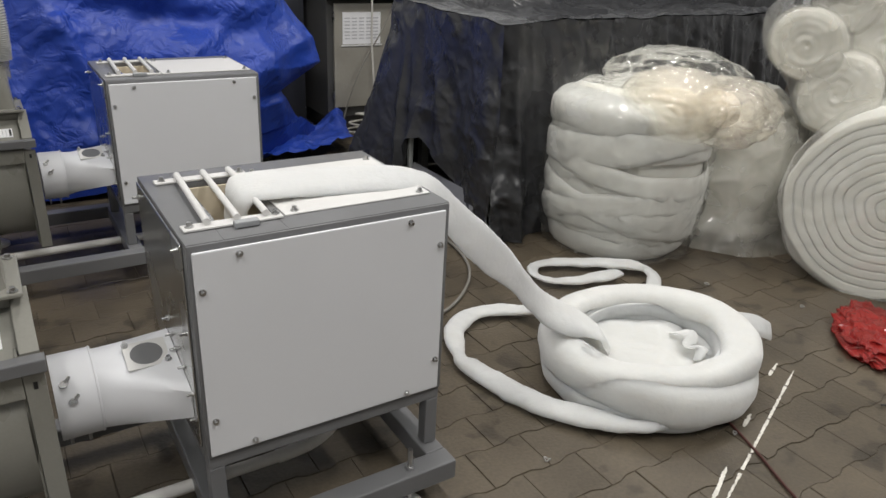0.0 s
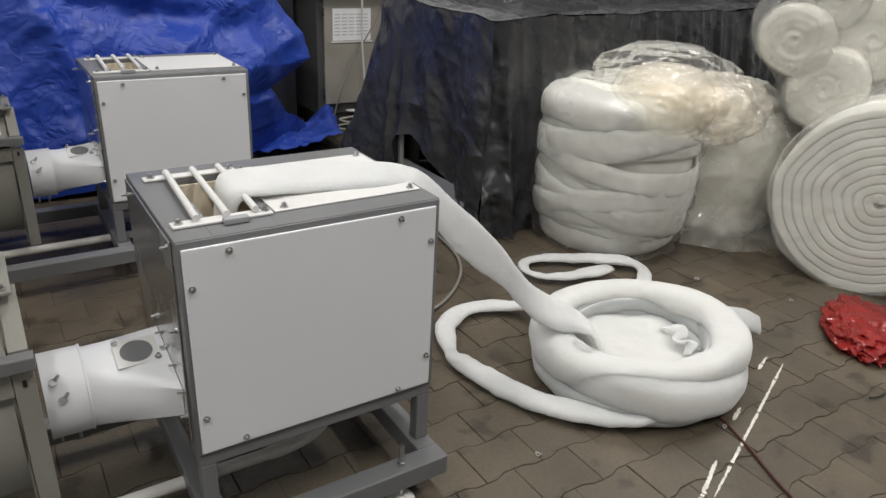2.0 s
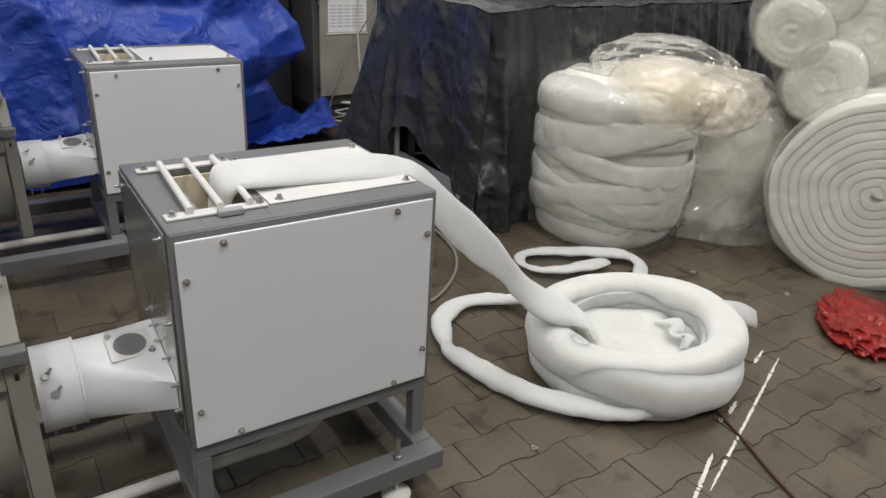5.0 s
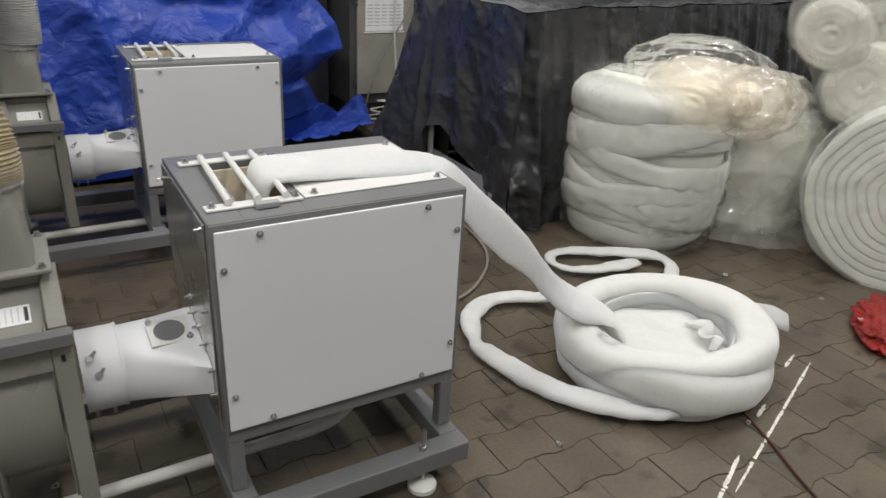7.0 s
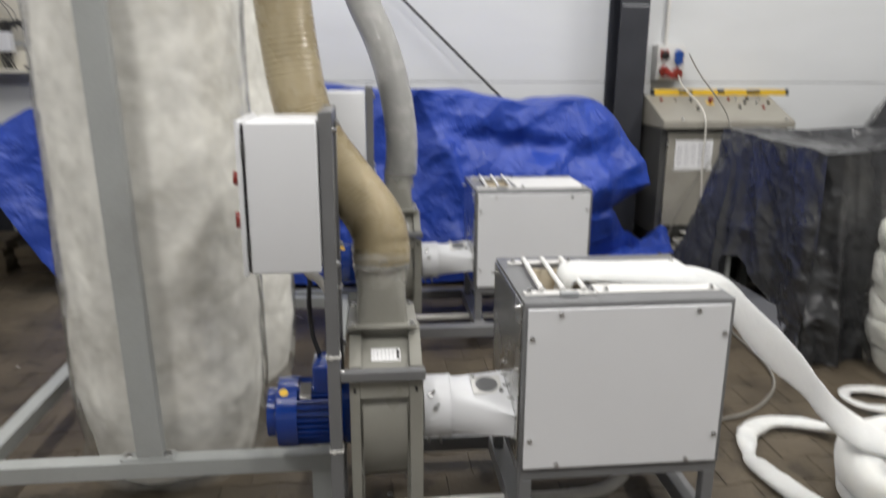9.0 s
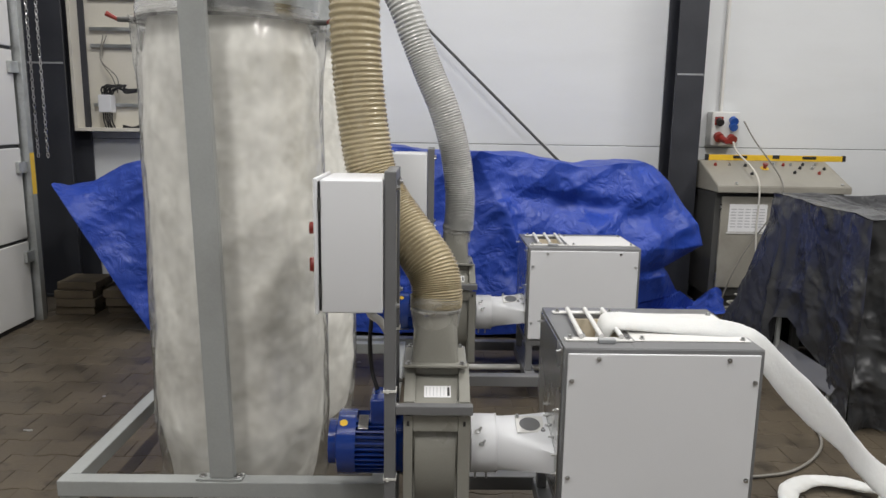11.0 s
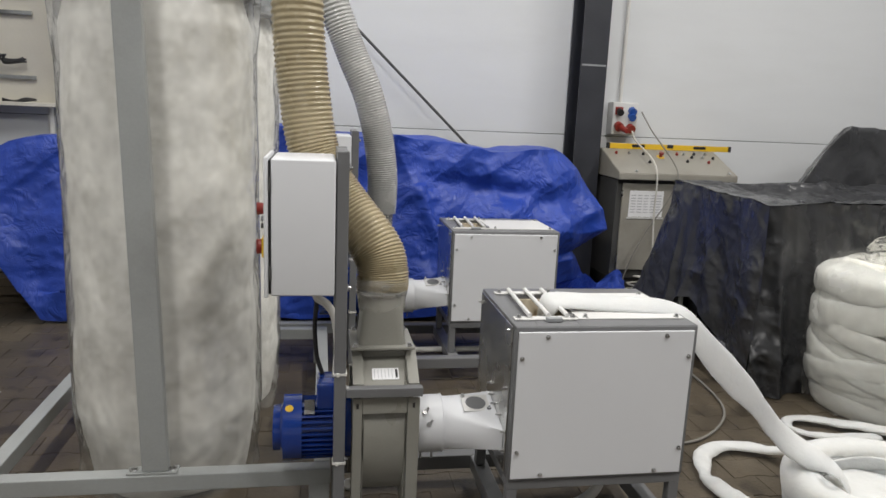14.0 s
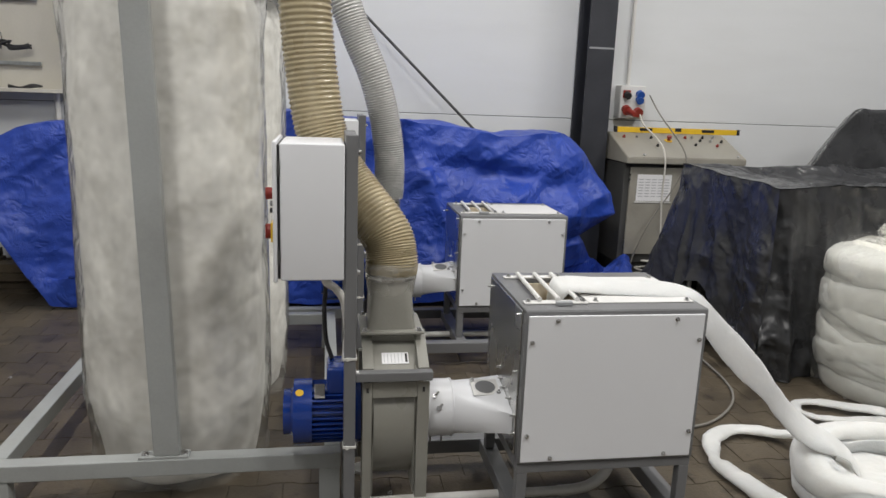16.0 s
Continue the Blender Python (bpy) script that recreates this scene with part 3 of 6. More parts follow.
def inlet_duct():
    d = thing("transition_duct", (0.2, AY, AZ), "white painted sheet-metal duct from round blower inlet to flat opener side", "duct", "transition ducts")
    n = 48
    rings = []
    bm = bmesh.new()
    for i in range(13):
        f = i / 12
        x = 0.147 + (0.331 - 0.147) * f
        ring = []
        for k in range(n):
            a = 2 * math.pi * (k + 0.5) / n
            c, s = math.cos(a), math.sin(a)
            cy, cz = 0.096 * c, 0.096 * s
            q = 1 / max(abs(c), abs(s))
            ry, rz = 0.115 * c * q, 0.040 * s * q
            g = f
            y = AY + cy * (1 - g) + (ry - 0.10) * g
            z = AZ + cz * (1 - g) + (rz + 0.052 + 0.2 * ry) * g
            ring.append(bm.verts.new((x, y, z)))
        rings.append(ring)
    for a, b in zip(rings, rings[1:]):
        for k in range(n):
            bm.faces.new((a[k], a[(k + 1) % n], b[(k + 1) % n], b[k]))
    cone = part("cone", bm, LIGHT_GREY, d, "", True)
    bm = rod(bmesh.new(), (0.066, AY, AZ), (0.152, AY, AZ), 0.1015, seg=48)
    ring = part("clamp_ring", bm, LIGHT_GREY, d, "wide white clamping ring", True)
    part("bead", rod(bmesh.new(), (0.1525, AY, AZ), (0.157, AY, AZ), 0.1035, seg=48), LIGHT_GREY, ring, "", True)
    # latch lugs on the ring
    for ang, x in ((104, 0.088), (128, 0.100)):
        p = Vector((x, AY - 0.102 * math.sin(radians(ang - 60)), AZ + 0.102 * math.cos(radians(ang - 60))))
        nrm = Vector((0, p.y - AY, p.z - AZ)).normalized()
        bm = rod(bmesh.new(), p, p + nrm * 0.005, 0.009, seg=16)
        rod(bm, p + Vector((0.004, 0.0, 0.004)), p + Vector((0.014, 0.009, 0.011)) + nrm * 0.003, 0.005, 0.004, seg=8)
        part("latch", bm, STEEL, ring, "small zinc latch lug", True)
    for x in (0.085, 0.125):
        part("pin", rod(bmesh.new(), (x, AY - 0.02, AZ - 0.125), (x, AY - 0.02, AZ - 0.10), 0.004, seg=8), ZINC, ring, "", True)
    # inspection hole: plate lying on the upper front of the cone
    c = Vector((0.268, 1.640, 0.4945))
    nrm = Vector((0.0, -0.24, 1)).normalized()
    rot = nrm.to_track_quat("Z", "Y").to_matrix().to_4x4()
    bm = bmesh.new()
    box(bm, (-0.048, -0.045, 0), (0.048, 0.045, 0.004), 0.0015)
    bmesh.ops.transform(bm, matrix=Matrix.Translation(c) @ rot, verts=bm.verts)
    plate = part("hatch_plate", bm, WHITE_PAINT, d, "", True)
    bm = bmesh.new()
    # no hole is cut: the dim inside is the grey of this raised disc
    rod(bm, (0, 0, 0.0041), (0, 0, 0.0050), 0.036, seg=36)
    bmesh.ops.transform(bm, matrix=Matrix.Translation(c) @ rot, verts=bm.verts)
    part("hole_shade_disc", bm, GREY_PAINT, plate, "grey disc with the dimness of a round sight opening painted in", True)
    for dx, dy in ((-0.041, 0.038), (0.041, -0.038)):
        p = Matrix.Translation(c) @ rot @ Vector((dx, dy, 0.006))
        screw("wing_screw", p, nrm, plate, 0.006)
    return d


# ---- blower with motor ----
def blower():
    b = thing("blower", (-0.06, AY, 0), "stone-grey radial blower with a blue electric motor and upward outlet", "blower", "blowers")
    # scroll housing, axis along x
    bm = bmesh.new()
    n, prof = 56, []
    for k in range(n):
        a = 2 * math.pi * k / n
        prof.append((AY + 0.03 + math.cos(a) * (0.166 + 0.01 * math.sin(a)), AZ - 0.02 + math.sin(a) * 0.225))
    lo = [bm.verts.new((-0.128, y, z)) for y, z in prof]
    hi = [bm.verts.new((0.010, y, z)) for y, z in prof]
    for k in range(n):
        bm.faces.new((lo[k], lo[(k + 1) % n], hi[(k + 1) % n], hi[k]))
    bm.faces.new(lo)
    bm.faces.new(hi[::-1])
    part("scroll", bm, BEIGE_GREY, b, "", True)
    for x in (-0.134, 0.010):
        part("side_plate", bx((x, 1.572, 0.14), (x + 0.006, 1.90, 0.60), 0.002), BEIGE_GREY, b)
    # folded front supports
    for xa, xb in ((-0.166, -0.135), (0.017, 0.058)):
        bm = bmesh.new()
        box(bm, (xa, 1.555, 0.131), (xb, 1.560, 0.560), 0.002)
        box(bm, (xa, 1.5605, 0.131), (xa + 0.005, 1.62, 0.560), 0.001)
        sup = part("front_support", bm, BEIGE_GREY, b)
        # support stays uncut; a black chip on its face paints the slot's darkness
        part("slot_shade", bx(((xa + xb) / 2 - 0.004, 1.5535, 0.525), ((xa + xb) / 2 + 0.004, 1.5545, 0.542), 0), BLACK, sup)
    part("front_lip", bx((-0.134, 1.556, 0.505), (0.016, 1.561, 0.560), 0.002), BEIGE_GREY, b)
    for x in (-0.166, 0.025):
        part("rear_support", bx((x, 1.86, 0.131), (x + 0.03, 1.89, 0.560), 0.002), BEIGE_GREY, b)
    # sloping neck frame with name plate
    def slope(xa, xb, ya, za, yb, zb, t):
        bm = bmesh.new()
        vs = [bm.verts.new(p) for p in ((xa, ya, za), (xb, ya, za), (xb, yb, zb), (xa, yb, zb), (xa, ya, za - t), (xb, ya, za - t), (xb, yb, zb - t), (xa, yb, zb - t))]
        for f in ((0, 1, 2, 3), (7, 6, 5, 4), (0, 4, 5, 1), (1, 5, 6, 2), (2, 6, 7, 3), (3, 7, 4, 0)):
            bm.faces.new([vs[i] for i in f])
        return bm
    neck = part("neck_plate", slope(-0.150, 0.045, 1.585, 0.585, 1.72, 0.668, 0.004), BEIGE_GREY, b)
    part("neck_frame", slope(-0.166, -0.130, 1.572, 0.604, 1.715, 0.690, 0.02), BEIGE_GREY, b)
    part("neck_frame", slope(0.020, 0.056, 1.572, 0.604, 1.715, 0.690, 0.02), BEIGE_GREY, b)
    part("neck_frame", slope(-0.129, 0.019, 1.695, 0.676, 1.715, 0.690, 0.02), BEIGE_GREY, b)
    label = part("name_plate", slope(-0.099, -0.008, 1.612, 0.6045, 1.652, 0.629, 0.002), PAPER, neck, "white printed name plate")
    for i in range(7):
        x = -0.092 + i * 0.012
        part("print_bar", slope(x, x + (0.008 if i == 6 else 0.002), 1.617, 0.6083, 1.647, 0.6268, 0.0008), INK if i < 6 else BLACK_INK, label)
    # outlet: flange, square to round neck
    fl = part("flange", bx((-0.172, 1.655, 0.691), (0.048, 1.875, 0.701), 0.003), BEIGE_GREY, b)
    for x in (-0.155, 0.030):
        for y in (1.67, 1.86):
            screw("bolt", (x, y, 0.701), (0, 0, 1), fl, 0.008)
    bm = bmesh.new()
    rings = []
    for i in range(9):
        f = i / 8
        ring = []
        for k in range(40):
            a = 2 * math.pi * (k + 0.5) / 40
            c, s = math.cos(a), math.sin(a)
            q = 1 / max(abs(c), abs(s))
            g = min(1, f * 1.15)
            ring.append(bm.verts.new((-0.062 + (0.082 * c * q) * (1 - g) + 0.073 * c * g, 1.765 + (0.082 * s * q) * (1 - g) + 0.073 * s * g, 0.701 + 0.20 * f)))
        rings.append(ring)
    for a, c in zip(rings, rings[1:]):
        for k in range(40):
            bm.faces.new((a[k], a[(k + 1) % 40], c[(k + 1) % 40], c[k]))
    part("outlet_neck", bm, BEIGE_GREY, b, "", True)
    part("housing_top", bx((-0.150, 1.716, 0.56), (0.030, 1.880, 0.690), 0.003), BEIGE_GREY, b)
    # electric motor
    bm = rod(bmesh.new(), (-0.345, AY, AZ), (-0.185, AY, AZ), 0.088, seg=40)
    mo = part("motor", bm, BLUE_MOTOR, b, "blue ribbed electric motor", True)
    for k in range(34):
        a = 2 * math.pi * k / 34
        if math.sin(a) > 0.93:
            continue
        c, s = math.cos(a), math.sin(a)
        bm = bmesh.new()
        box(bm, (-0.335, -0.0028, 0.086), (-0.205, 0.0028, 0.108))
        bmesh.ops.transform(bm, matrix=Matrix.Translation((0, AY, AZ)) @ Matrix.Rotation(a - math.pi / 2, 4, "X"), verts=bm.verts)
        part("cooling_fin", bm, BLUE_MOTOR, mo)
    part("end_shield", rod(bmesh.new(), (-0.205, AY, AZ), (-0.168, AY, AZ), 0.106, 0.112, seg=40), BLUE_MOTOR, mo, "", True)
    part("motor_flange", rod(bmesh.new(), (-0.168, AY, AZ), (-0.1345, AY, AZ), 0.118, seg=40), BLACK, mo, "", True)
    bm = rod(bmesh.new(), (-0.430, AY, AZ), (-0.333, AY, AZ), 0.1135, seg=48)
    bmesh.ops.bevel(bm, geom=[e for e in bm.edges if all(v.co.x < -0.41 for v in e.verts)], offset=0.034, segments=5, affect="EDGES")
    part("fan_cover", bm, BLUE_MOTOR, mo, "smooth blue fan cover", True)
    part("terminal_box", bx((-0.285, AY - 0.062, AZ + 0.085), (-0.195, AY + 0.062, AZ + 0.182), 0.010, 3), BLUE_MOTOR, mo, "", True)
    bm = rod(bmesh.new(), (-0.375, AY - 0.060, AZ + 0.0955), (-0.375, AY - 0.0606, AZ + 0.0966), 0.014, seg=20)
    part("sticker", bm, YELLOW_PLASTIC, mo, "round yellow sticker")
    bm = bmesh.new()
    box(bm, (-0.325, -0.03, 0.104), (-0.29, 0.03, 0.110), 0.001)
    bmesh.ops.transform(bm, matrix=Matrix.Translation((0, AY, AZ)) @ Matrix.Rotation(radians(28), 4, "X"), verts=bm.verts)
    part("rating_plate", bm, STEEL, mo, "small metal rating plate")
    return b


# ---- control enclosure on its posts ----
def control_enclosure():
    c = thing("control_enclosure", (-0.33, 1.66, 0.92), "pale grey steel control box with a door and red emergency stop", "control box", "control boxes")
    part("box", bx((-0.425, 1.512, 0.922), (-0.232, 1.812, 1.345), 0.006, 3), LIGHT_GREY, c, "", True)
    door = part("door", bx((-0.4465, 1.506, 0.917), (-0.4335, 1.818, 1.350), 0.005, 3), LIGHT_GREY, c, "", True)
    part("seal", bx((-0.4332, 1.518, 0.928), (-0.4253, 1.806, 1.339), 0.001, 1), BLACK, c)
    for z in (0.995, 1.268):
        part("hinge", bx((-0.4330, 1.5085, z - 0.022), (-0.4255, 1.5175, z + 0.022), 0.001, 1), CAB_DARK, door, "dark hinge")
    for z, r, h, m1, nm in ((1.182, 0.020, 0.026, RED_PLASTIC, "emergency_stop"), (1.150, 0.009, 0.014, MID_GREY, "push_button"), (1.128, 0.009, 0.014, BLACK, "push_button")):
        bm = rod(bmesh.new(), (-0.4466, 1.60, z), (-0.452, 1.60, z), r * 0.8, seg=20)
        rod(bm, (-0.452, 1.60, z), (-0.4466 - h, 1.60, z), r * 0.9, r, seg=20)
        part(nm, bm, m1, door, "red mushroom emergency stop" if r > 0.01 else "", True)
    bm = bx((-0.458, 1.575, 1.030), (-0.4466, 1.635, 1.092), 0.003)
    part("switch_plate", bm, YELLOW_PLASTIC, door, "yellow main switch plate")
    bm = rod(bmesh.new(), (-0.458, 1.605, 1.061), (-0.468, 1.605, 1.061), 0.024, seg=20)
    box(bm, (-0.476, 1.597, 1.038), (-0.4585, 1.613, 1.084), 0.003)
    part("switch_knob", bm, RED_PLASTIC, door, "red rotary main switch knob", True)
    return c


def machine_frame():
    f = thing("machine_frame", (-0.8, 2.4, 0), "grey square-tube frame carrying the control box and filling bags", "frame", "machine frames")
    for y in (1.530, 1.760):
        po = part("post", bx((-0.229, y, 0.03), (-0.191, y + 0.038, 1.372), 0.003), GREY_PAINT, f)
        for z in (0.60, 0.94, 1.32):
            screw("bolt", (-0.191, y + 0.019, z), (1, 0, 0), po, 0.009)
    for y, z in ((1.549, 0.345), (1.549, 0.655), (1.779, 0.80)):
        tie = bmesh.new()
        box(tie, (-0.232, y - 0.022, z - 0.004), (-0.188, y + 0.022, z + 0.004), 0.001)
        box(tie, (-0.222, y - 0.030, z - 0.005), (-0.212, y - 0.022, z + 0.008), 0.002)
        part("cable_tie", tie, PVC, f, "white cable tie round the post")
    part("top_bar", bx((-0.228, 1.569, 1.335), (-0.192, 1.759, 1.371), 0.003), GREY_PAINT, f)
    part("mounting_plate", bx((-0.206, 1.5685, 0.93), (-0.200, 1.7595, 1.33), 0.001), GREY_PAINT, f)
    part("crossbar", bx((-0.190, 1.532, 0.572), (0.064, 1.566, 0.603), 0.003), GREY_PAINT, f)
    # low bag platform frame
    part("front_beam", bx((-1.440, 1.745, 0.150), (-0.232, 1.805, 0.212), 0.004), FRAME_GREY, f)
    part("side_beam", bx((-1.440, 1.806, 0.150), (-1.380, 3.40, 0.212), 0.004), FRAME_GREY, f)
    part("rear_beam", bx((-1.440, 3.401, 0.150), (-0.232, 3.46, 0.212), 0.004), FRAME_GREY, f)
    part("inner_beam", bx((-0.292, 1.806, 0.150), (-0.232, 3.40, 0.212), 0.004), FRAME_GREY, f)
    for x, y in ((-1.435, 1.75), (-0.310, 1.75), (-1.435, 3.405), (-0.310, 3.405)):
        part("foot_post", bx((x, y, 0.0), (x + 0.075, y + 0.05, 0.1495), 0.003), FRAME_GREY, f)
    # upright with its foot plate
    up = bx((-0.896, 1.755, 0.222), (-0.808, 1.797, 2.55), 0.004)
    for v in up.verts:
        v.co.x += 0.012 - 0.022 * (v.co.z - 0.222)
    part("upright", up, FRAME_GREY, f, "slightly leaning grey upright")
    fp = part("foot_plate", bx((-0.935, 1.750, 0.2125), (-0.765, 1.802, 0.2215), 0.002), FRAME_GREY, f)
    for x in (-0.915, -0.785):
        screw("bolt", (x, 1.776, 0.2215), (0, 0, 1), fp, 0.011)
    return f


def hose(name, pts, r, material, ribs, label):
    h = thing(name, pts[0], label, "hose", "suction hoses")
    n = ribs * 6
    path = spline(pts, n)
    bm = bmesh.new()
    sweep(bm, path, lambda u: r * (1 + 0.032 * math.cos(u * (n - 1) / 6 * 2 * math.pi)), 28, up=(0, 1, 0), caps=False)
    part("corrugated_tube", bm, material, h, "", "all")
    return h


def hose_cuff(at, r, parent):
    bm = bmesh.new()
    prof = [(-0.05, r * 0.99), (-0.03, r * 1.02), (0.0, r * 1.05), (0.012, r * 1.12), (0.03, r * 1.08), (0.05, r * 1.13), (0.068, r * 1.07)]
    path = [Vector((at[0], at[1], at[2] + z)) for z, _ in prof]
    rad = [q for _, q in prof]
    sweep(bm, spline(path, 31), lambda u: np.interp(u * 6, range(7), rad).item(), 44, up=(0, 1, 0), wobble=0.011, caps=False)
    part("film_wrap", bm, WRAP, parent, "shiny clear wrapping film", "all", shadow=False)
    band = bmesh.new()
    rod(band, (at[0], at[1], at[2] + 0.008), (at[0], at[1], at[2] + 0.020), r * 1.07, seg=36, caps=False)
    part("hose_clamp", band, STEEL, parent, "", True)


OFF = Vector((0.118, 1.765, 0))


def shifted(ob):
    return copy_thing(ob, Matrix.Translation(ob.matrix_basis.translation + OFF))


def pvc_pipe():
    bm = sweep(bmesh.new(), spline([(-0.17, 1.63, 0.075), (-0.1, 1.63, 0.078), (0.2, 1.63, 0.080), (0.57, 1.63, 0.082)], 24), 0.017, 18, up=(0, 1, 0))
    p = thing("drain_pipe", (0.3, 1.63, 0), "white plastic pipe along the floor bending up under the box", "pipe", "drain pipes")
    part("straight_pipe", bm, PVC, p, "", True)
    arc = [(0.565, 1.63, 0.082), (0.62, 1.63, 0.084), (0.68, 1.63, 0.096), (0.73, 1.63, 0.13), (0.755, 1.63, 0.18), (0.76, 1.63, 0.24), (0.76, 1.63, 0.313)]
    part("bend", sweep(bmesh.new(), spline(arc, 30), 0.0195, 18, up=(0, 1, 0)), PVC, p, "", True)
    for x in (-0.12, 0.36):
        part("pipe_clip", bx((x, 1.605, 0.0), (x + 0.02, 1.655, 0.062), 0.003), PVC, p)
    return p


for maker in (fibre_opener, inlet_duct, blower, control_enclosure, machine_frame, pvc_pipe):
    first = maker()
    second = shifted(first)
    if maker is fibre_opener:
        tagged(second, "grey sheet-steel fibre opening machine with white panels, before a blue tarpaulin")

ha = hose("suction_hose", [(-0.062, 1.765, 0.885), (-0.060, 1.768, 0.94), (-0.082, 1.795, 1.02), (-0.185, 1.87, 1.15), (-0.258, 1.905, 1.25), (-0.308, 1.925, 1.37),
                           (-0.340, 1.94, 1.57), (-0.360, 1.95, 1.79), (-0.37, 1.97, 2.1), (-0.41, 2.02, 2.4), (-0.52, 2.10, 2.56), (-0.75, 2.17, 2.60)], 0.089, HOSE_TAN, 132,
          "tan ribbed suction hose rising from the blower outlet")
hose_cuff((-0.062, 1.765, 0.86), 0.079, ha)
hb = hose("suction_hose", [(0.074, 3.53, 0.895), (0.080, 3.53, 0.98), (0.080, 3.53, 1.10), (0.062, 3.53, 1.26), (0.030, 3.53, 1.42), (-0.025, 3.53, 1.60), (-0.105, 3.54, 1.78),
                           (-0.178, 3.55, 1.96), (-0.30, 3.58, 2.25), (-0.48, 3.70, 2.5), (-0.75, 3.9, 2.62)], 0.087, HOSE_GREY, 128,
          "grey translucent ribbed suction hose rising to the roof")
hose_cuff((0.068, 3.53, 0.86), 0.074, hb)


# ---- filled bags hanging in the frame ----
def filled_bag(x, y, r, top, label, seed):
    b = thing("filled_bag", (x, y, 0), label, "bag", "filled bags")

    def radius(v, a):
        base = r * (0.85 + 0.15 * min(1, v / 0.16) ** 0.55) if v < 0.16 else r * (1.0 - 0.03 * (v - 0.16))
        return base * (1 + 0.03 * math.cos(2 * a + seed))

    def fluff(u, v):
        a = 2 * math.pi * u
        rr = radius(v, a)
        p = Vector((math.cos(a), math.sin(a), v * top / r))
        d = 0.016 * noise.noise(p * 1.5 + Vector((seed, 0, 0))) + 0.007 * abs(noise.noise(p * 4.0 + Vector((0, seed, 0)))) - 0.006
        rr = rr - 0.006 + d
        if v > 0.93:
            rr *= 1 - 0.10 * (v - 0.93) / 0.07
        return Vector((x + rr * math.cos(a), y + rr * math.sin(a), 0.015 + v * (top - 0.02)))
    bm = sheet(bmesh.new(), 220, 230, fluff)
    bmesh.ops.remove_doubles(bm, verts=bm.verts, dist=1e-5)
    part("fibre_filling", bm, FIBRE, b, "off-white fluffy fibre filling", "all")

    def skin(u, v):
        a = 2 * math.pi * u
        rr = radius(v, a)
        p = Vector((math.cos(a) * 1.2, math.sin(a) * 1.2, v * top / r))
        k = crease((p.x, p.y, p.z * 0.5), 2.0, seed)
        low = 0.25 + 2.4 * max(0.0, (v - 0.84) / 0.16) + 1.6 * max(0.0, (0.12 - v) / 0.12)
        rr = rr + 0.010 + 0.008 * low * k
        z = 0.004 + v * top
        if v < 0.05:
            rr *= 0.98 + 0.10 * (0.05 - v) / 0.05
        return Vector((x + rr * math.cos(a), y + rr * math.sin(a), z))
    bm = sheet(bmesh.new(), 150, 120, skin)
    bmesh.ops.remove_doubles(bm, verts=bm.verts, dist=1e-5)
    part("film_skin", bm, VEIL, b, "clear plastic film skin", "all", shadow=False)
    head = thing("bag_head", (x, y, top), "galvanised round filling head with clamping band", "filling head", "filling heads")
    part("clamp_band", rod(bmesh.new(), (x, y, top - 0.01), (x, y, top + 0.035), r * 0.985, seg=64, caps=False), STEEL, head, "", True)
    part("wire_band", rod(bmesh.new(), (x, y, top - 0.022), (x, y, top - 0.010), r * 0.995, seg=64, caps=False), CAB_DARK, head, "", True)
    part("drum", rod(bmesh.new(), (x, y, top + 0.0), (x, y, top + 0.62), r * 0.97, seg=64), GALV, head, "", True)
    for a in (radians(-8), radians(188)):
        p = Vector((x + math.cos(a) * (r * 1.0), y + math.sin(a) * (r * 1.0) - 0.05, top - 0.012))
        o = Vector((math.cos(a), math.sin(a), 0))
        part("toggle_body", rod(bmesh.new(), p - o * 0.01, p + o * 0.045, 0.010, seg=12), CAB_DARK, head, "", True)
        part("toggle_handle", rod(bmesh.new(), p + o * 0.045, p + o * 0.085 + Vector((0, 0, 0.02)), 0.007, 0.010, seg=12), RED_PLASTIC, head, "red clamp handle", True)
    return b


filled_bag(-0.875, 2.215, 0.350, 1.895, "tall clear plastic bag packed with white fibre fluff", 1.3)
filled_bag(-0.805, 2.915, 0.325, 1.895, "tall clear plastic bag of white fibre behind the first", 4.1)


# ---- blue tarpaulin over a long machine at the wall ----
def cloth(x, z, seed):
    """Long tension folds running down and across, with finer crumples."""
    a = crease((x * 2.0 + z * 0.7, z * 0.30, seed), 1.1, seed)
    b = crease((x * 1.3 - z * 1.6, z * 0.3 + x * 0.25, seed), 1.3, seed + 3)
    c = crease((x * 1.2, z * 1.6, seed), 4.2, seed + 5)
    wide = noise.noise(Vector((x * 1.1, z * 1.3, seed)))
    return 0.060 * wide + 0.048 * a + 0.032 * b + 0.005 * c + 0.0035 * crease((x, z, seed), 9.5, seed + 9) + 0.0014 * crease((x, z, seed), 24.0, seed + 2)


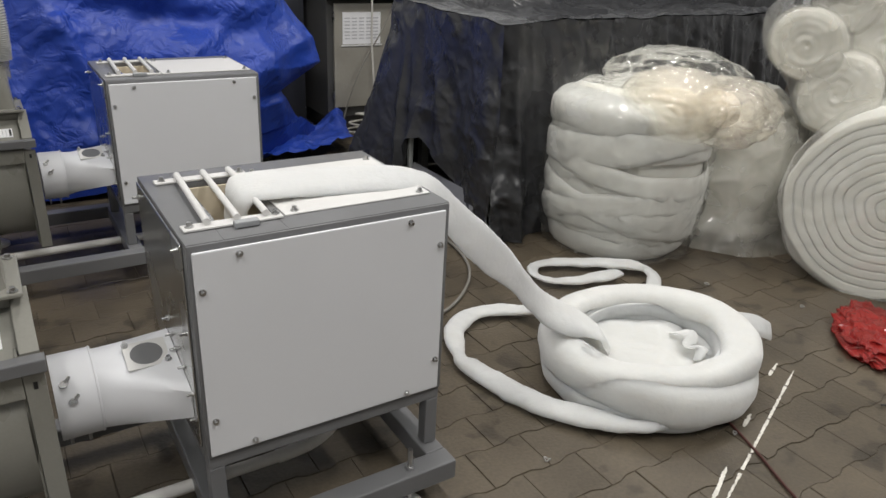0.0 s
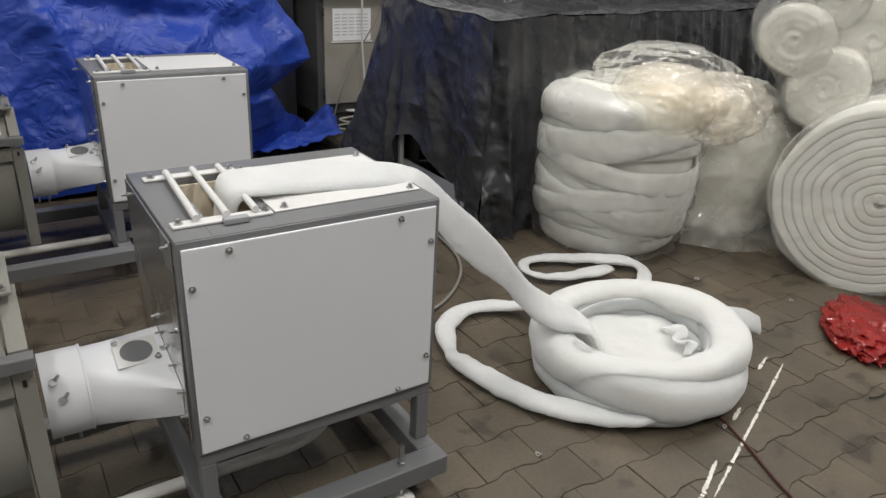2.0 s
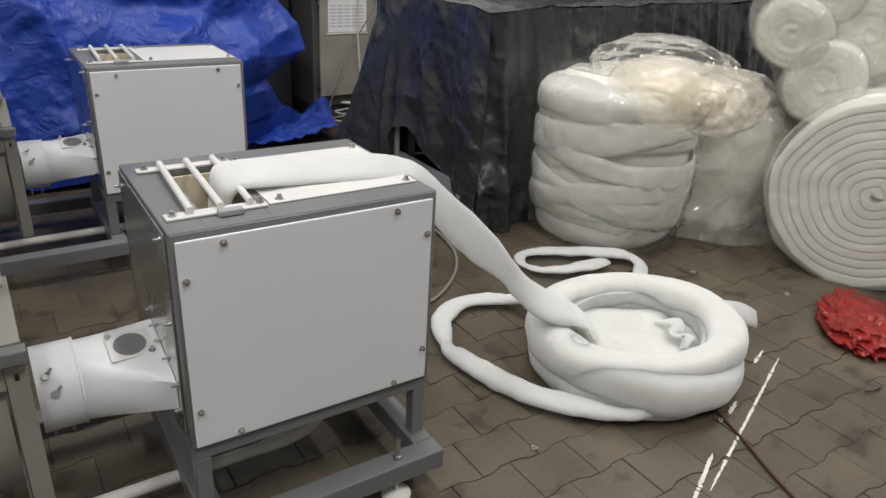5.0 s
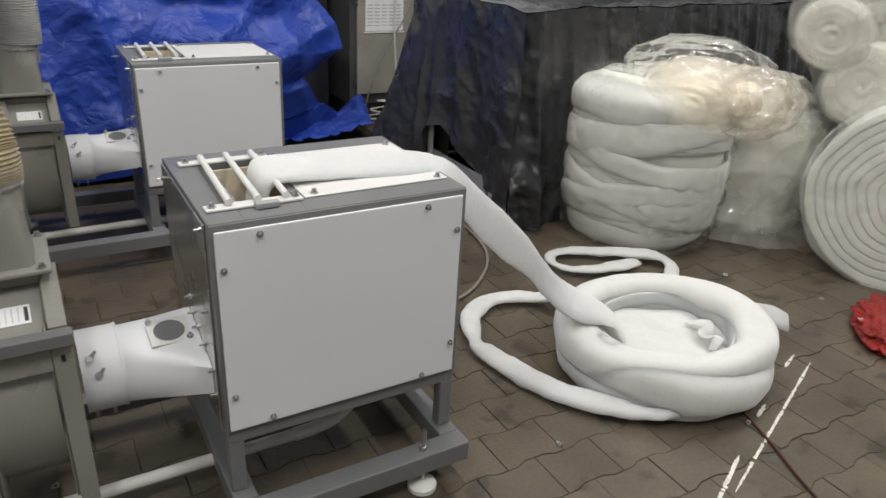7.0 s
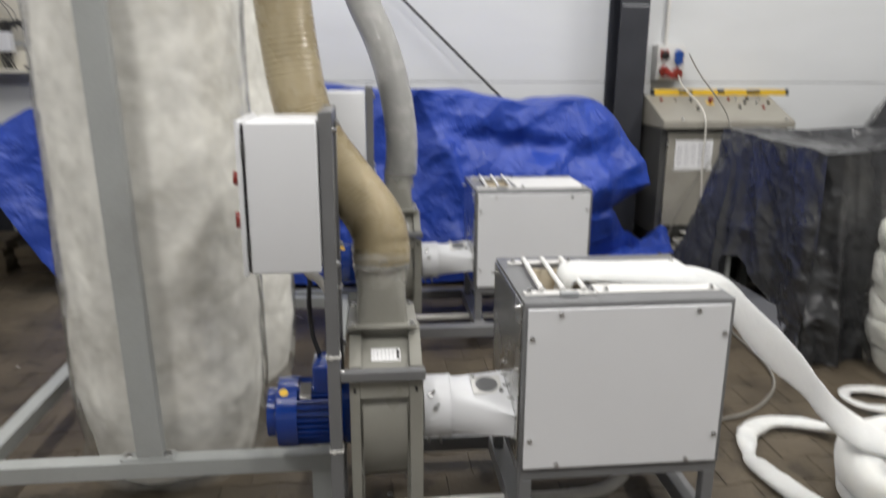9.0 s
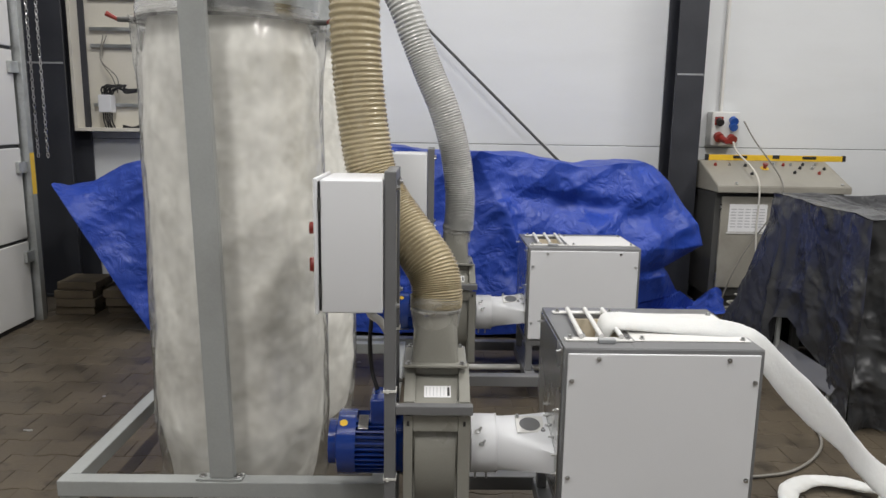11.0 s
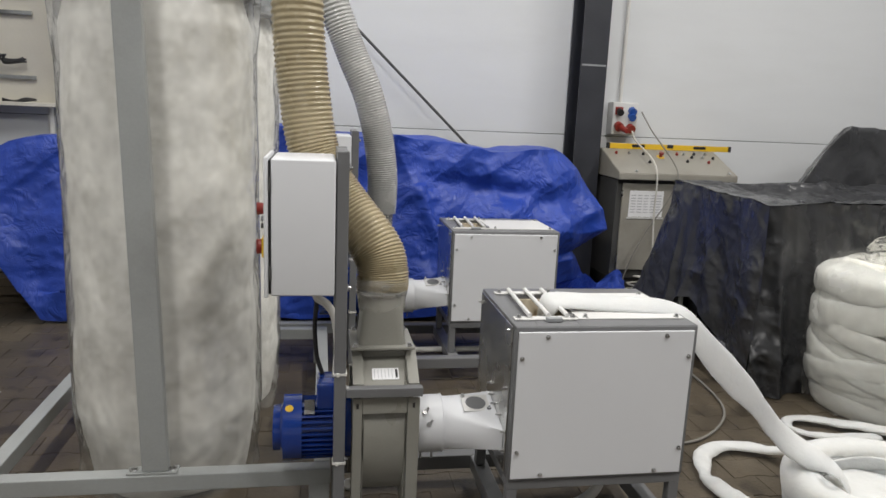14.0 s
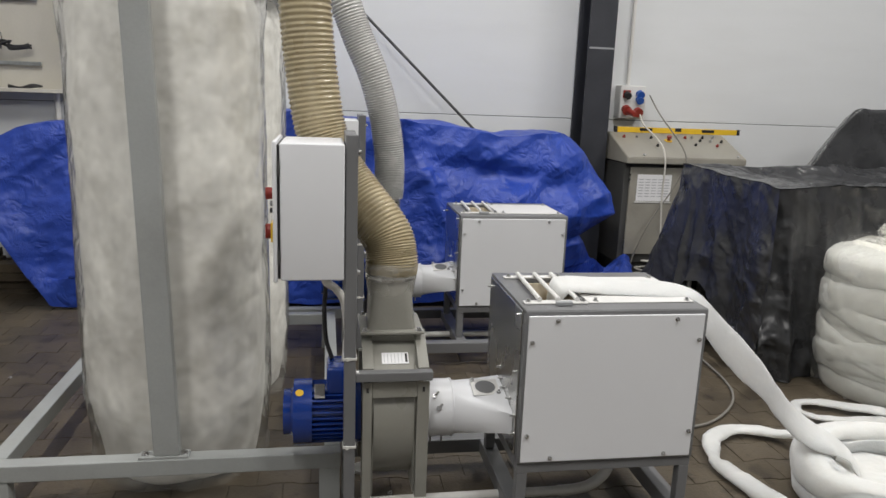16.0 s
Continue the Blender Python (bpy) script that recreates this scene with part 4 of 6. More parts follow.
def tarpaulin():
    def f(u, v):
        x = -2.70 + 4.30 * u
        end = max(0.0, (u - 0.84) / 0.16)
        left = max(0.0, (0.14 - u) / 0.14)
        top = np.interp(x, [-2.6, -2.3, -1.6, -0.6, 0.0, 0.6, 0.8, 0.95, 1.3, 1.5, 1.62], [1.03, 1.17, 1.30, 1.33, 1.29, 1.27, 1.23, 1.205, 1.235, 1.235, 1.19]).item()
        if v < 0.66:
            s = v / 0.66
            z = top * s ** 0.95
            y = 4.24 + 0.24 * s ** 1.4
            z += left * 1.05 * (1 - s)
        else:
            s = (v - 0.66) / 0.34
            z = top + 0.03 * math.sin(s * math.pi) - 0.06 * s
            y = 4.48 + 0.80 * s
        nose = np.interp(z, [0.0, 0.25, 0.45, 0.62, 0.75, 0.97, 1.2], [0.50, 0.22, 0.06, 0.36, 0.33, 0.18, 0.0]).item()
        x += end ** 1.3 * nose
        y += 0.50 * end * max(0.0, 0.40 - z) / 0.40 + 0.30 * end ** 3
        k = cloth(x, z + (y - 4.3) * 0.6, 3.0)
        dip = 0.09 * math.exp(-((z - 0.93 + 0.15 * (x - 0.9)) / 0.09) ** 2) * math.exp(-((x - 0.95) / 0.6) ** 2) + 0.05 * math.exp(-((z - 0.80) / 0.08) ** 2) * math.exp(-((x + 0.1) / 0.45) ** 2)
        onto = min(1, z / 0.3)
        p = Vector((x + 0.25 * k * (1 - end), y + dip - k * (0.45 + 0.55 * onto) * (0 if v > 0.8 else 1), z + (0.35 * k if z > 0.2 else 0.015 + abs(k) * 0.5)))
        p.z = max(p.z, 0.006)
        return p
    tarp = thing("tarpaulin", (-0.4, 4.5, 0), "crumpled blue tarpaulin draped over a long machine", "tarpaulin")
    part("front_drape", sheet(bmesh.new(), 360, 120, lambda u, v: f(u, v * 0.66 * 0.99999)), TARP, tarp, "", "all")
    part("top_sheet", sheet(bmesh.new(), 360, 60, lambda u, v: f(u, 0.66 + 0.34 * v)), TARP, tarp, "", "all")

    def tail(u, v):
        x = 1.20 + 0.98 * u + 0.12 * v
        y = 4.47 + 0.55 * v + 0.05 * math.sin(u * 9)
        k = crease((x, y, 0), 2.6, 2.0)
        z = 0.035 + 0.055 * max(0, k) + 0.10 * math.exp(-((u - 0.95) / 0.09) ** 2) * (0.4 + v) + 0.02 * crease((x, y, 0), 7.0, 1.0)
        z += 0.10 * v * (1 - u)
        return Vector((x + 0.03 * k, y, max(z, 0.008)))
    solo("tarpaulin_tail", sheet(bmesh.new(), 110, 70, tail), TARP, "crumpled end of the blue tarpaulin lying on the floor", "tarpaulin", smooth="all")


tarpaulin()
cm = thing("covered_machine", (-0.3, 4.9, 0), "dark steel machine hidden under the blue tarpaulin", "machine")
part("body", bx((-1.7, 4.80, 0.12), (1.25, 5.26, 0.98), 0.02), CAB_DARK, cm)
for x in (-1.6, 1.15):
    part("foot", bx((x, 4.8, 0), (x + 0.12, 5.2, 0.12), 0.005), CAB_DARK, cm)
part("overhang", bx((-2.35, 4.80, 0.80), (-1.7, 5.25, 1.00), 0.02), CAB_DARK, cm)
for y in (4.82, 5.18):
    part("overhang_leg", bx((-2.2, y, 0), (-2.14, y + 0.06, 0.8), 0.004), CAB_DARK, cm)


# ---- control console with spirit level, by the column ----
def console():
    x0, x1, yf, yb = 2.215, 3.270, 5.06, 5.60
    c = thing("control_console", (2.75, 5.3, 0), "worn grey-beige control console with sloping button panel", "console")
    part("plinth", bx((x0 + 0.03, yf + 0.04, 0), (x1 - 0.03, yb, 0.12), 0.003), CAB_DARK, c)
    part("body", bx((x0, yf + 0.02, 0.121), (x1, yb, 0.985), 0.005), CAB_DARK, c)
    d = part("door", bx((x0 + 0.05, yf - 0.002, 0.20), (x0 + 0.62, yf + 0.0195, 0.955), 0.004), CABINET, c, "grey-beige cabinet door")
    part("door", bx((x0 + 0.63, yf - 0.002, 0.20), (x1 - 0.03, yf + 0.0195, 0.955), 0.004), CABINET, c, "grey-beige cabinet door")
    for z in (0.30, 0.87):
        part("hinge", rod(bmesh.new(), (x0 + 0.044, yf - 0.004, z - 0.03), (x0 + 0.044, yf - 0.004, z + 0.03), 0.007, seg=10), ZINC, d)
    sheet_ = part("paper_sheet", bx((2.330, yf - 0.0055, 0.668), (2.640, yf - 0.0030, 0.895), 0), PAPER, d, "white printed paper in a sleeve")
    for r in range(7):
        for k in range(5):
            part("print_bar", bx((2.345 + k * 0.058, yf - 0.0072, 0.705 + r * 0.024), (2.388 + k * 0.058, yf - 0.0060, 0.713 + r * 0.024), 0), INK, sheet_)
    part("sleeve_edge", bx((2.318, yf - 0.0075, 0.652), (2.655, yf - 0.0030, 0.664), 0.001), WHITE_PAINT, d)
    # sloping desk
    bm = bmesh.new()
    prof = [(yf - 0.06, 0.99), (yf - 0.06, 1.045), (yb - 0.16, 1.225), (yb, 1.225), (yb, 0.99)]
    a = [bm.verts.new((x0 - 0.015, y, z)) for y, z in prof]
    b = [bm.verts.new((x1 + 0.015, y, z)) for y, z in prof]
    n = len(prof)
    for i in range(n):
        bm.faces.new((a[i], a[(i + 1) % n], b[(i + 1) % n], b[i]))
    bm.faces.new(a)
    bm.faces.new(b[::-1])
    bmesh.ops.bevel(bm, geom=list(bm.edges), offset=0.006, segments=2, affect="EDGES")
    desk = part("desk", bm, CABINET, c, "sloping button panel", True)
    nrm = Vector((0, -0.18, 0.44)).normalized()

    def on_desk(x, s):
        return Vector((x, yf - 0.06 + 0.44 * s, 1.045 + 0.18 * s)) + nrm * 0.001
    random.seed(5)
    spots = [(2.30, 0.8), (2.42, 0.8), (2.55, 0.78), (2.55, 0.45), (2.80, 0.86), (2.88, 0.82), (2.95, 0.84), (3.0, 0.7), (3.05, 0.84), (3.10, 0.7), (3.12, 0.5), (3.16, 0.86), (3.2, 0.68), (2.92, 0.52)]
    for i, (x, s) in enumerate(spots):
        p = on_desk(x, s)
        bm = rod(bmesh.new(), p, p + nrm * 0.012, 0.013, seg=14)
        rod(bm, p + nrm * 0.012, p + nrm * 0.022, 0.009, seg=12)
        part("button", bm, [BLACK, ZINC, ZINC, BLACK, RED_PLASTIC][(i * 3 + 4) % 5], desk, "", True)
    p = on_desk(2.70, 0.70)
    part("stop_plate", rod(bmesh.new(), p, p + nrm * 0.004, 0.035, seg=24), YELLOW_PLASTIC, desk)
    bm = rod(bmesh.new(), p + nrm * 0.004, p + nrm * 0.03, 0.014, seg=16)
    rod(bm, p + nrm * 0.03, p + nrm * 0.045, 0.022, seg=16)
    part("emergency_stop", bm, RED_PLASTIC, desk, "", True)
    for x in (2.36, 3.22):
        p = on_desk(x, 0.08)
        part("lock", rod(bmesh.new(), p, p + nrm * 0.01, 0.013, seg=14), ZINC, desk, "", True)
    # spirit level
    lv = thing("spirit_level", (2.87, 5.49, 1.23), "yellow aluminium spirit level with black end caps", "spirit level")
    part("profile", bx((2.29, 5.478, 1.2265), (3.45, 5.502, 1.275), 0.003), YELLOW_PLASTIC, lv)
    for xa, xb in ((2.262, 2.289), (3.451, 3.478)):
        part("end_cap", bx((xa, 5.475, 1.2265), (xb, 5.505, 1.278), 0.004), BLACK, lv)
    for xa, xb in ((2.50, 2.62), (3.10, 3.22)):
        part("grip", bx((xa, 5.474, 1.244), (xb, 5.4775, 1.268), 0.003), BLACK, lv)
    part("vial", bx((2.84, 5.474, 1.245), (2.90, 5.4775, 1.276), 0.002), BLACK, lv)


console()

# socket board on the wall
so = thing("socket_board", (2.420, 5.70, 1.5), "light grey wall socket box with red and blue power sockets", "socket box")
part("box", bx((2.345, 5.615, 1.345), (2.590, 5.745, 1.640), 0.012, 3), WHITE_PAINT, so, "", True)
for x, z, m1, r in ((2.405, 1.560, BLACK, 0.030), (2.525, 1.570, BLUE_PLASTIC, 0.034), (2.525, 1.520, BLUE_PLASTIC, 0.032), (2.405, 1.430, RED_PLASTIC, 0.040), (2.520, 1.415, RED_PLASTIC, 0.038)):
    bm = rod(bmesh.new(), (x, 5.6145, z), (x, 5.585, z - 0.012), r, r * 0.95, seg=24)
    rod(bm, (x, 5.585, z - 0.012), (x, 5.57, z - 0.018), r * 1.05, seg=24)
    part("socket", bm, m1, so, "", True)
part("switch_surround", bx((2.368, 5.605, 1.525), (2.442, 5.6145, 1.597), 0.004), RED_PLASTIC, so)
part("plug", rod(bmesh.new(), (2.420, 5.569, 1.41), (2.435, 5.47, 1.385), 0.030, 0.022, seg=20), RED_PLASTIC, so, "red plug in its socket", True)
solo("conduit", rod(bmesh.new(), (2.455, 5.725, 1.641), (2.455, 5.725, HZ), 0.017, seg=14), PVC, "white conduit pipe up the wall", "conduit", smooth=True)


def cable(name, pts, r, material, label, n=80):
    return solo(name, sweep(bmesh.new(), spline(pts, n), r, 8, up=(0.13, 0.2, 1)), material, label, "cable", smooth="all")


loop = [(2.50 + 0.22 * math.cos(a * 0.7) * (1 - 0.02 * a), 4.93 + 0.13 * math.sin(a * 0.7) + 0.01 * math.sin(a * 3), 0.02 + 0.006 * a) for a in range(0, 22)]
cable("power_cable", [(2.485, 5.47, 1.385), (2.50, 5.40, 1.30), (2.51, 4.98, 1.10), (2.52, 4.96, 0.7), (2.55, 4.96, 0.3), (2.56, 4.95, 0.16)] + loop[::-1], 0.0075, CABLE_WHITE,
      "white power cable coiled on the floor", 240)
cable("thin_cable", [(2.61, 5.58, 1.56), (2.66, 5.45, 1.40), (2.70, 4.975, 1.08), (2.66, 4.985, 0.85), (2.45, 4.99, 0.5), (2.33, 5.0, 0.2), (2.28, 4.97, 0.02)], 0.006, CABLE_GREY,
      "thin brownish cable hanging in front of the console")
cable("floor_cable", [(1.05, 2.2, 0.008), (1.40, 2.22, 0.008), (1.60, 2.30, 0.008), (1.80, 2.50, 0.008), (1.90, 2.75, 0.008), (1.95, 3.2, 0.008)], 0.007, CABLE_GREY,
      "grey cable lying on the paving")
cable("cord", [(2.00, 1.32, 0.006), (1.968, 1.229, 0.005), (1.899, 1.033, 0.005), (1.816, 0.826, 0.005), (1.73, 0.5, 0.005), (1.68, 0.1, 0.005)], 0.0045, CABLE_RED, "thin dark red cord on the paving")
cable("motor_cable", [(-0.300, 1.74, 0.922), (-0.288, 1.74, 0.85), (-0.293, 1.74, 0.756), (-0.286, 1.74, 0.650), (-0.266, 1.73, 0.584)], 0.008, BLACK, "black motor cable up to the control box")
cable("cable_tube", [(-0.300, 1.70, 0.922), (-0.287, 1.70, 0.870), (-0.256, 1.70, 0.846), (-0.228, 1.70, 0.80), (-0.214, 1.70, 0.70), (-0.220, 1.70, 0.584)], 0.014, PVC, "pale cable tube bending down below the control box")

# open wiring cabinet on the wall
wc = thing("wiring_cabinet", (-2.75, 5.6, 1.35), "open ivory wall cabinet with wiring and a meter", "cabinet")
part("back", bx((-3.13, 5.735, 1.42), (-2.36, 5.748, 2.75), 0), IVORY, wc)
for lo, hi in (((-3.13, 5.55, 1.39), (-2.36, 5.735, 1.42)), ((-3.13, 5.55, 2.75), (-2.36, 5.735, 2.78)), ((-3.16, 5.55, 1.39), (-3.131, 5.735, 2.78)), ((-2.359, 5.55, 1.39), (-2.33, 5.735, 2.78))):
    part("side", bx(lo, hi, 0.003), IVORY, wc)
for z in (1.60, 2.10, 2.24, 2.5):
    part("din_rail", bx((-3.05, 5.70, z), (-2.55, 5.725, z + 0.03), 0.002), GALV, wc)
part("meter", bx((-2.97, 5.60, 1.55), (-2.86, 5.70, 1.70), 0.006), LIGHT_GREY, wc, "grey electricity meter")
random.seed(11)
for k in range(7):
    j1, j2 = random.uniform(-0.02, 0.02), random.uniform(-0.03, 0.03)
    pts = [(-2.95 + 0.014 * k, 5.65, 1.70), (-2.94 + 0.02 * k, 5.63 + j1, 1.76 + j1), (-2.86 + 0.02 * k, 5.64, 1.775 + j2 * 0.5), (-2.74 + j1, 5.65, 1.73 + j2), (-2.62 + j2, 5.68, 1.75 + j1)]
    part("wire", sweep(bmesh.new(), spline(pts, 18), 0.008, 6, up=(0.1, 1, 0.2)), BLACK, wc, "", "all")
for k in range(5):
    j1, j2 = random.uniform(-0.02, 0.02), random.uniform(-0.02, 0.02)
    pts = [(-2.95 + 0.018 * k, 5.65, 1.55), (-2.945 + 0.018 * k, 5.64, 1.47 + j1), (-2.93 + 0.02 * k, 5.66, 1.40)]
    part("wire", sweep(bmesh.new(), spline(pts, 12), 0.007, 6, up=(0.1, 1, 0.2)), BLACK, wc, "", "all")
for k in range(3):
    pts = [(-2.80, 5.68, 1.42 + 0.01 * k), (-2.70, 5.65, 1.40 + 0.012 * k), (-2.62, 5.66, 1.43 + 0.01 * k), (-2.55, 5.69, 1.44)]
    part("wire", sweep(bmesh.new(), spline(pts, 14), 0.008, 6, up=(0.1, 1, 0.2)), BLACK, wc, "", "all")
for k in range(2):
    pts = [(-2.93 + 0.03 * k, 5.69, 2.2), (-2.95, 5.66, 2.0), (-2.86 + 0.04 * k, 5.66, 1.85), (-2.83, 5.68, 1.72)]
    part("wire", sweep(bmesh.new(), spline(pts, 20), 0.005, 6, up=(0.1, 1, 0.2)), CABLE_GREY, wc, "", "all")
solo("conduit", rod(bmesh.new(), (-2.45, 5.70, 0.0), (-2.45, 5.70, 1.389), 0.022, seg=14), PVC, "white conduit below the wiring cabinet", "conduit", smooth=True)

# hand chain of the sectional door
ch = thing("door_chain", (-3.0, 4.66, 1.2), "hanging galvanised hand chain of the door", "chain")
for side, x in enumerate((-3.00, -2.93)):
    for k in range(60):
        z = 3.0 - k * 0.03
        bm = bmesh.new()
        path = [Vector((x, 4.66, z)) + Vector((0.009 * math.cos(a) if k % 2 else 0, 0 if k % 2 else 0.009 * math.cos(a), 0.019 * math.sin(a))) for a in (i * math.pi / 5 for i in range(11))]
        sweep(bm, path, 0.0032, 5, up=(0.3, 0.5, 0.1), caps=False)
        part("link", bm, ZINC, ch)

# stacks of reclaimed pavers
random.seed(3)
for sx, sy, rows_ in ((-2.98, 4.70, 4), (-2.62, 4.74, 3)):
    st = thing("paver_stack", (sx, sy, 0), "small stack of dusty reclaimed paving blocks", "paving blocks", "paver stacks")
    for k in range(rows_):
        for j in range(2):
            ox, oy = random.uniform(-0.02, 0.02), random.uniform(-0.02, 0.02)
            part("block", bx((sx + ox, sy + j * 0.17 + oy, k * 0.066), (sx + 0.30 + ox, sy + j * 0.17 + 0.155 + oy, k * 0.066 + 0.062), 0.006), BRICK, st)


# ---- black sheeting over tables and machines on the east side ----
def table_cover():
    """Black sheeting over a table: hangs to the floor, gapes on the west side and flares at the rear corner."""
    cs = [(2.08, 2.76), (4.6, 3.02), (4.6, 4.0), (2.16, 3.93)]
    per = list(zip(cs, cs[1:] + cs[:1]))
    lens = [math.dist(a, b) for a, b in per]
    tot = sum(lens)
    cx, cy, height = 3.35, 3.42, 1.088

    def f(u, v):
        d = (u % 1) * tot
        for i, ((a, b), ln) in enumerate(zip(per, lens)):
            if d <= ln + 1e-9:
                break
            d -= ln
        s = d / ln
        x, y = a[0] + (b[0] - a[0]) * s, a[1] + (b[1] - a[1]) * s
        ox, oy = (x - cx) / 1.27, (y - cy) / 0.58
        nrm = Vector((math.copysign(abs(ox) ** 6, ox), math.copysign(abs(oy) ** 6, oy), 0)).normalized()
        corner = math.exp(-(math.dist((x, y), cs[3]) / 0.42) ** 2)
        if v < 0.74:
            t = v / 0.74
            gape = np.interp(y, [2.77, 2.80, 2.95, 3.10, 3.25, 3.40, 3.47, 3.52], [0.0, 0.05, 0.13, 0.22, 0.32, 0.40, 0.38, 0.0]).item() if i == 3 else 0.0
            p = u * tot
            rim = 0.016 * noise.noise(Vector((x * 2.6, y * 2.6, 4.0))) + 0.007 * crease((x, y, 0), 3.4, 3.0)
            z = gape * (1 - t) ** 1.2 + (height + rim) * t
            low = (1 - t) ** 1.3
            near = math.exp(-(math.dist((x, y), cs[0]) / 0.22) ** 2)
            # broad hanging folds, a few sharp ones running down, and crumples round the corner and the hem
            fold = 0.085 * noise.noise(Vector((p * 2.1, z * 0.35, 2.0))) + 0.040 * noise.noise(Vector((p * 5.2, z * 0.5, 6.0)))
            sharp = max(0.0, crease((p * 2.9 + z * 0.5, z * 0.28, 5.0), 1.25, 7.0))
            fold += 0.042 * sharp * sharp
            patch = max(0.0, noise.noise(Vector((p * 2.4, z * 2.2, 11.0))) + 0.12)
            small = crease((p, z * 0.9, 1.0), 4.6, 4.0) * 0.022 + crease((p + z * 0.6, z, 1.0), 10.0, 8.0) * 0.009
            fold_small = small * (0.16 + 1.4 * patch + 0.9 * near * (0.3 + low) + 0.5 * low ** 3)
            amp = min(1.0, 0.30 + 1.4 * (1 - t))
            q = Vector((x, y, max(z, 0.004))) + nrm * (fold * amp + fold_small + 0.012)
            q += Vector((-0.26, 0.10, 0)) * corner * (1 - t) ** 1.2
            if i == 3:
                q += nrm * 0.015 * math.sin(math.pi * (1 - t)) * math.exp(-((y - 3.0) / 0.2) ** 2)
            q -= nrm * 0.030 * math.exp(-(math.dist((x, y), cs[0]) / 0.045) ** 2)
            q += Vector((-0.06, -0.07, 0)) * math.exp(-(math.dist((x, y), cs[0]) / 0.12) ** 2) * (1 - t) ** 2
            return q
        t = (v - 0.74) / 0.26
        rim = 0.016 * noise.noise(Vector((x * 2.6, y * 2.6, 4.0))) + 0.007 * crease((x, y, 0), 3.4, 3.0)
        q = Vector((x + (cx - x) * t, y + (cy - y) * t, height + 0.003 + rim * (1 - t)))
        q -= nrm * (0.020 * math.exp(-(math.dist((x, y), cs[0]) / 0.045) ** 2) - 0.010) * (1 - t)
        q.z += 0.030 * crease(q, 2.6, 2.0) * min(1, t * 8) + 0.011 * crease(q, 7, 2.0) * min(1, t * 8) - 0.10 * math.sin(min(1, t * 1.6) * math.pi / 2) * (1 if x < 3.2 else 0.6)
        return q
    cover = thing("table_cover", (cx, cy, 0), "wrinkled black plastic sheeting hanging over a large work table", "plastic sheeting", "covered machines")
    edges = [0.0]
    for ln in lens:
        edges.append(edges[-1] + ln / tot)
    for a, b, nu in zip(edges, edges[1:], (260, 80, 180, 170)):
        part("side_drape", sheet(bmesh.new(), nu, 130, lambda u, v: f(min(a + (b - a) * u, 0.99999), v * 0.74 * 0.99999)), BLACKFILM, cover, "", "all")
    bm = sheet(bmesh.new(), 420, 50, lambda u, v: f(u if u < 1 else 0.0, 0.74 + 0.26 * v))
    bmesh.ops.remove_doubles(bm, verts=bm.verts, dist=1e-4)
    part("top_sheet", bm, BLACKFILM, cover, "", "all")
    return cover


table_cover()
bt = thing("work_table", (3.3, 3.4, 0), "grey steel table hidden under black sheeting", "table")
part("tabletop", bx((2.25, 2.95, 0.88), (4.5, 3.85, 0.93), 0.004), FRAME_GREY, bt)
for x in (2.27, 4.42):
    for y in (3.08, 3.76):
        part("leg", bx((x, y, 0), (x + 0.05, y + 0.05, 0.88), 0.003), FRAME_GREY, bt)


def slope_cover():
    def f(u, v):
        x = 3.02 + 3.2 * u
        y = 3.98 + 1.25 * v
        ridge = 1.06 + 0.45 * min(1.0, max(0.0, (x - 3.10) / 0.32)) ** 0.9
        z = ridge - 0.10 * v if v > 0.25 else ridge * (0.0 + (v / 0.25) ** 0.75)
        y = y if v > 0.25 else 3.98 + 0.3125 * v
        x += (y - 3.98) * 0.72
        p = Vector((x, y, max(z, 0.005)))
        p += Vector((0.3, -0.8, 0.5)) * (0.035 * crease((x, y * 0.6, z * 0.6), 1.9, 6.0) + 0.010 * crease(p, 5.5, 4.0))
        p.z = max(p.z, 0.005)
        return p
    solo("covered_machine", sheet(bmesh.new(), 170, 110, f), BLACKFILM, "black plastic sheeting over a taller machine by the wall", "plastic sheeting",
         "covered machines", smooth="all")
    k = thing("tall_machine", (4.6, 4.8, 0), "dark machine hidden under black sheeting", "machine")
    part("body", bx((4.6, 4.35, 0.0), (6.6, 5.15, 1.28), 0.02), CAB_DARK, k)


slope_cover()
# angled grey sheet-metal tray showing below the sheeting
tr = thing("metal_tray", (2.2, 3.4, 0), "grey sheet-metal tray leaning below the black sheeting", "tray")
bm = bmesh.new()
box(bm, (0, -0.36, 0), (0.006, 0.32, 0.105), 0.002)
box(bm, (0.0, -0.36, -0.006), (0.12, 0.32, 0.0), 0.002)
bmesh.ops.transform(bm, matrix=Matrix.Translation((2.03, 3.22, 0.135)) @ Matrix.Rotation(radians(28), 4, "Y"), verts=bm.verts)
part("tray_edge", bm, GREY_PAINT, tr)
for y in (2.90, 3.52):
    part("tray_leg", bx((2.045, y, 0.0), (2.07, y + 0.03, 0.125 if y < 3 else 0.46), 0.003), FRAME_GREY, tr)


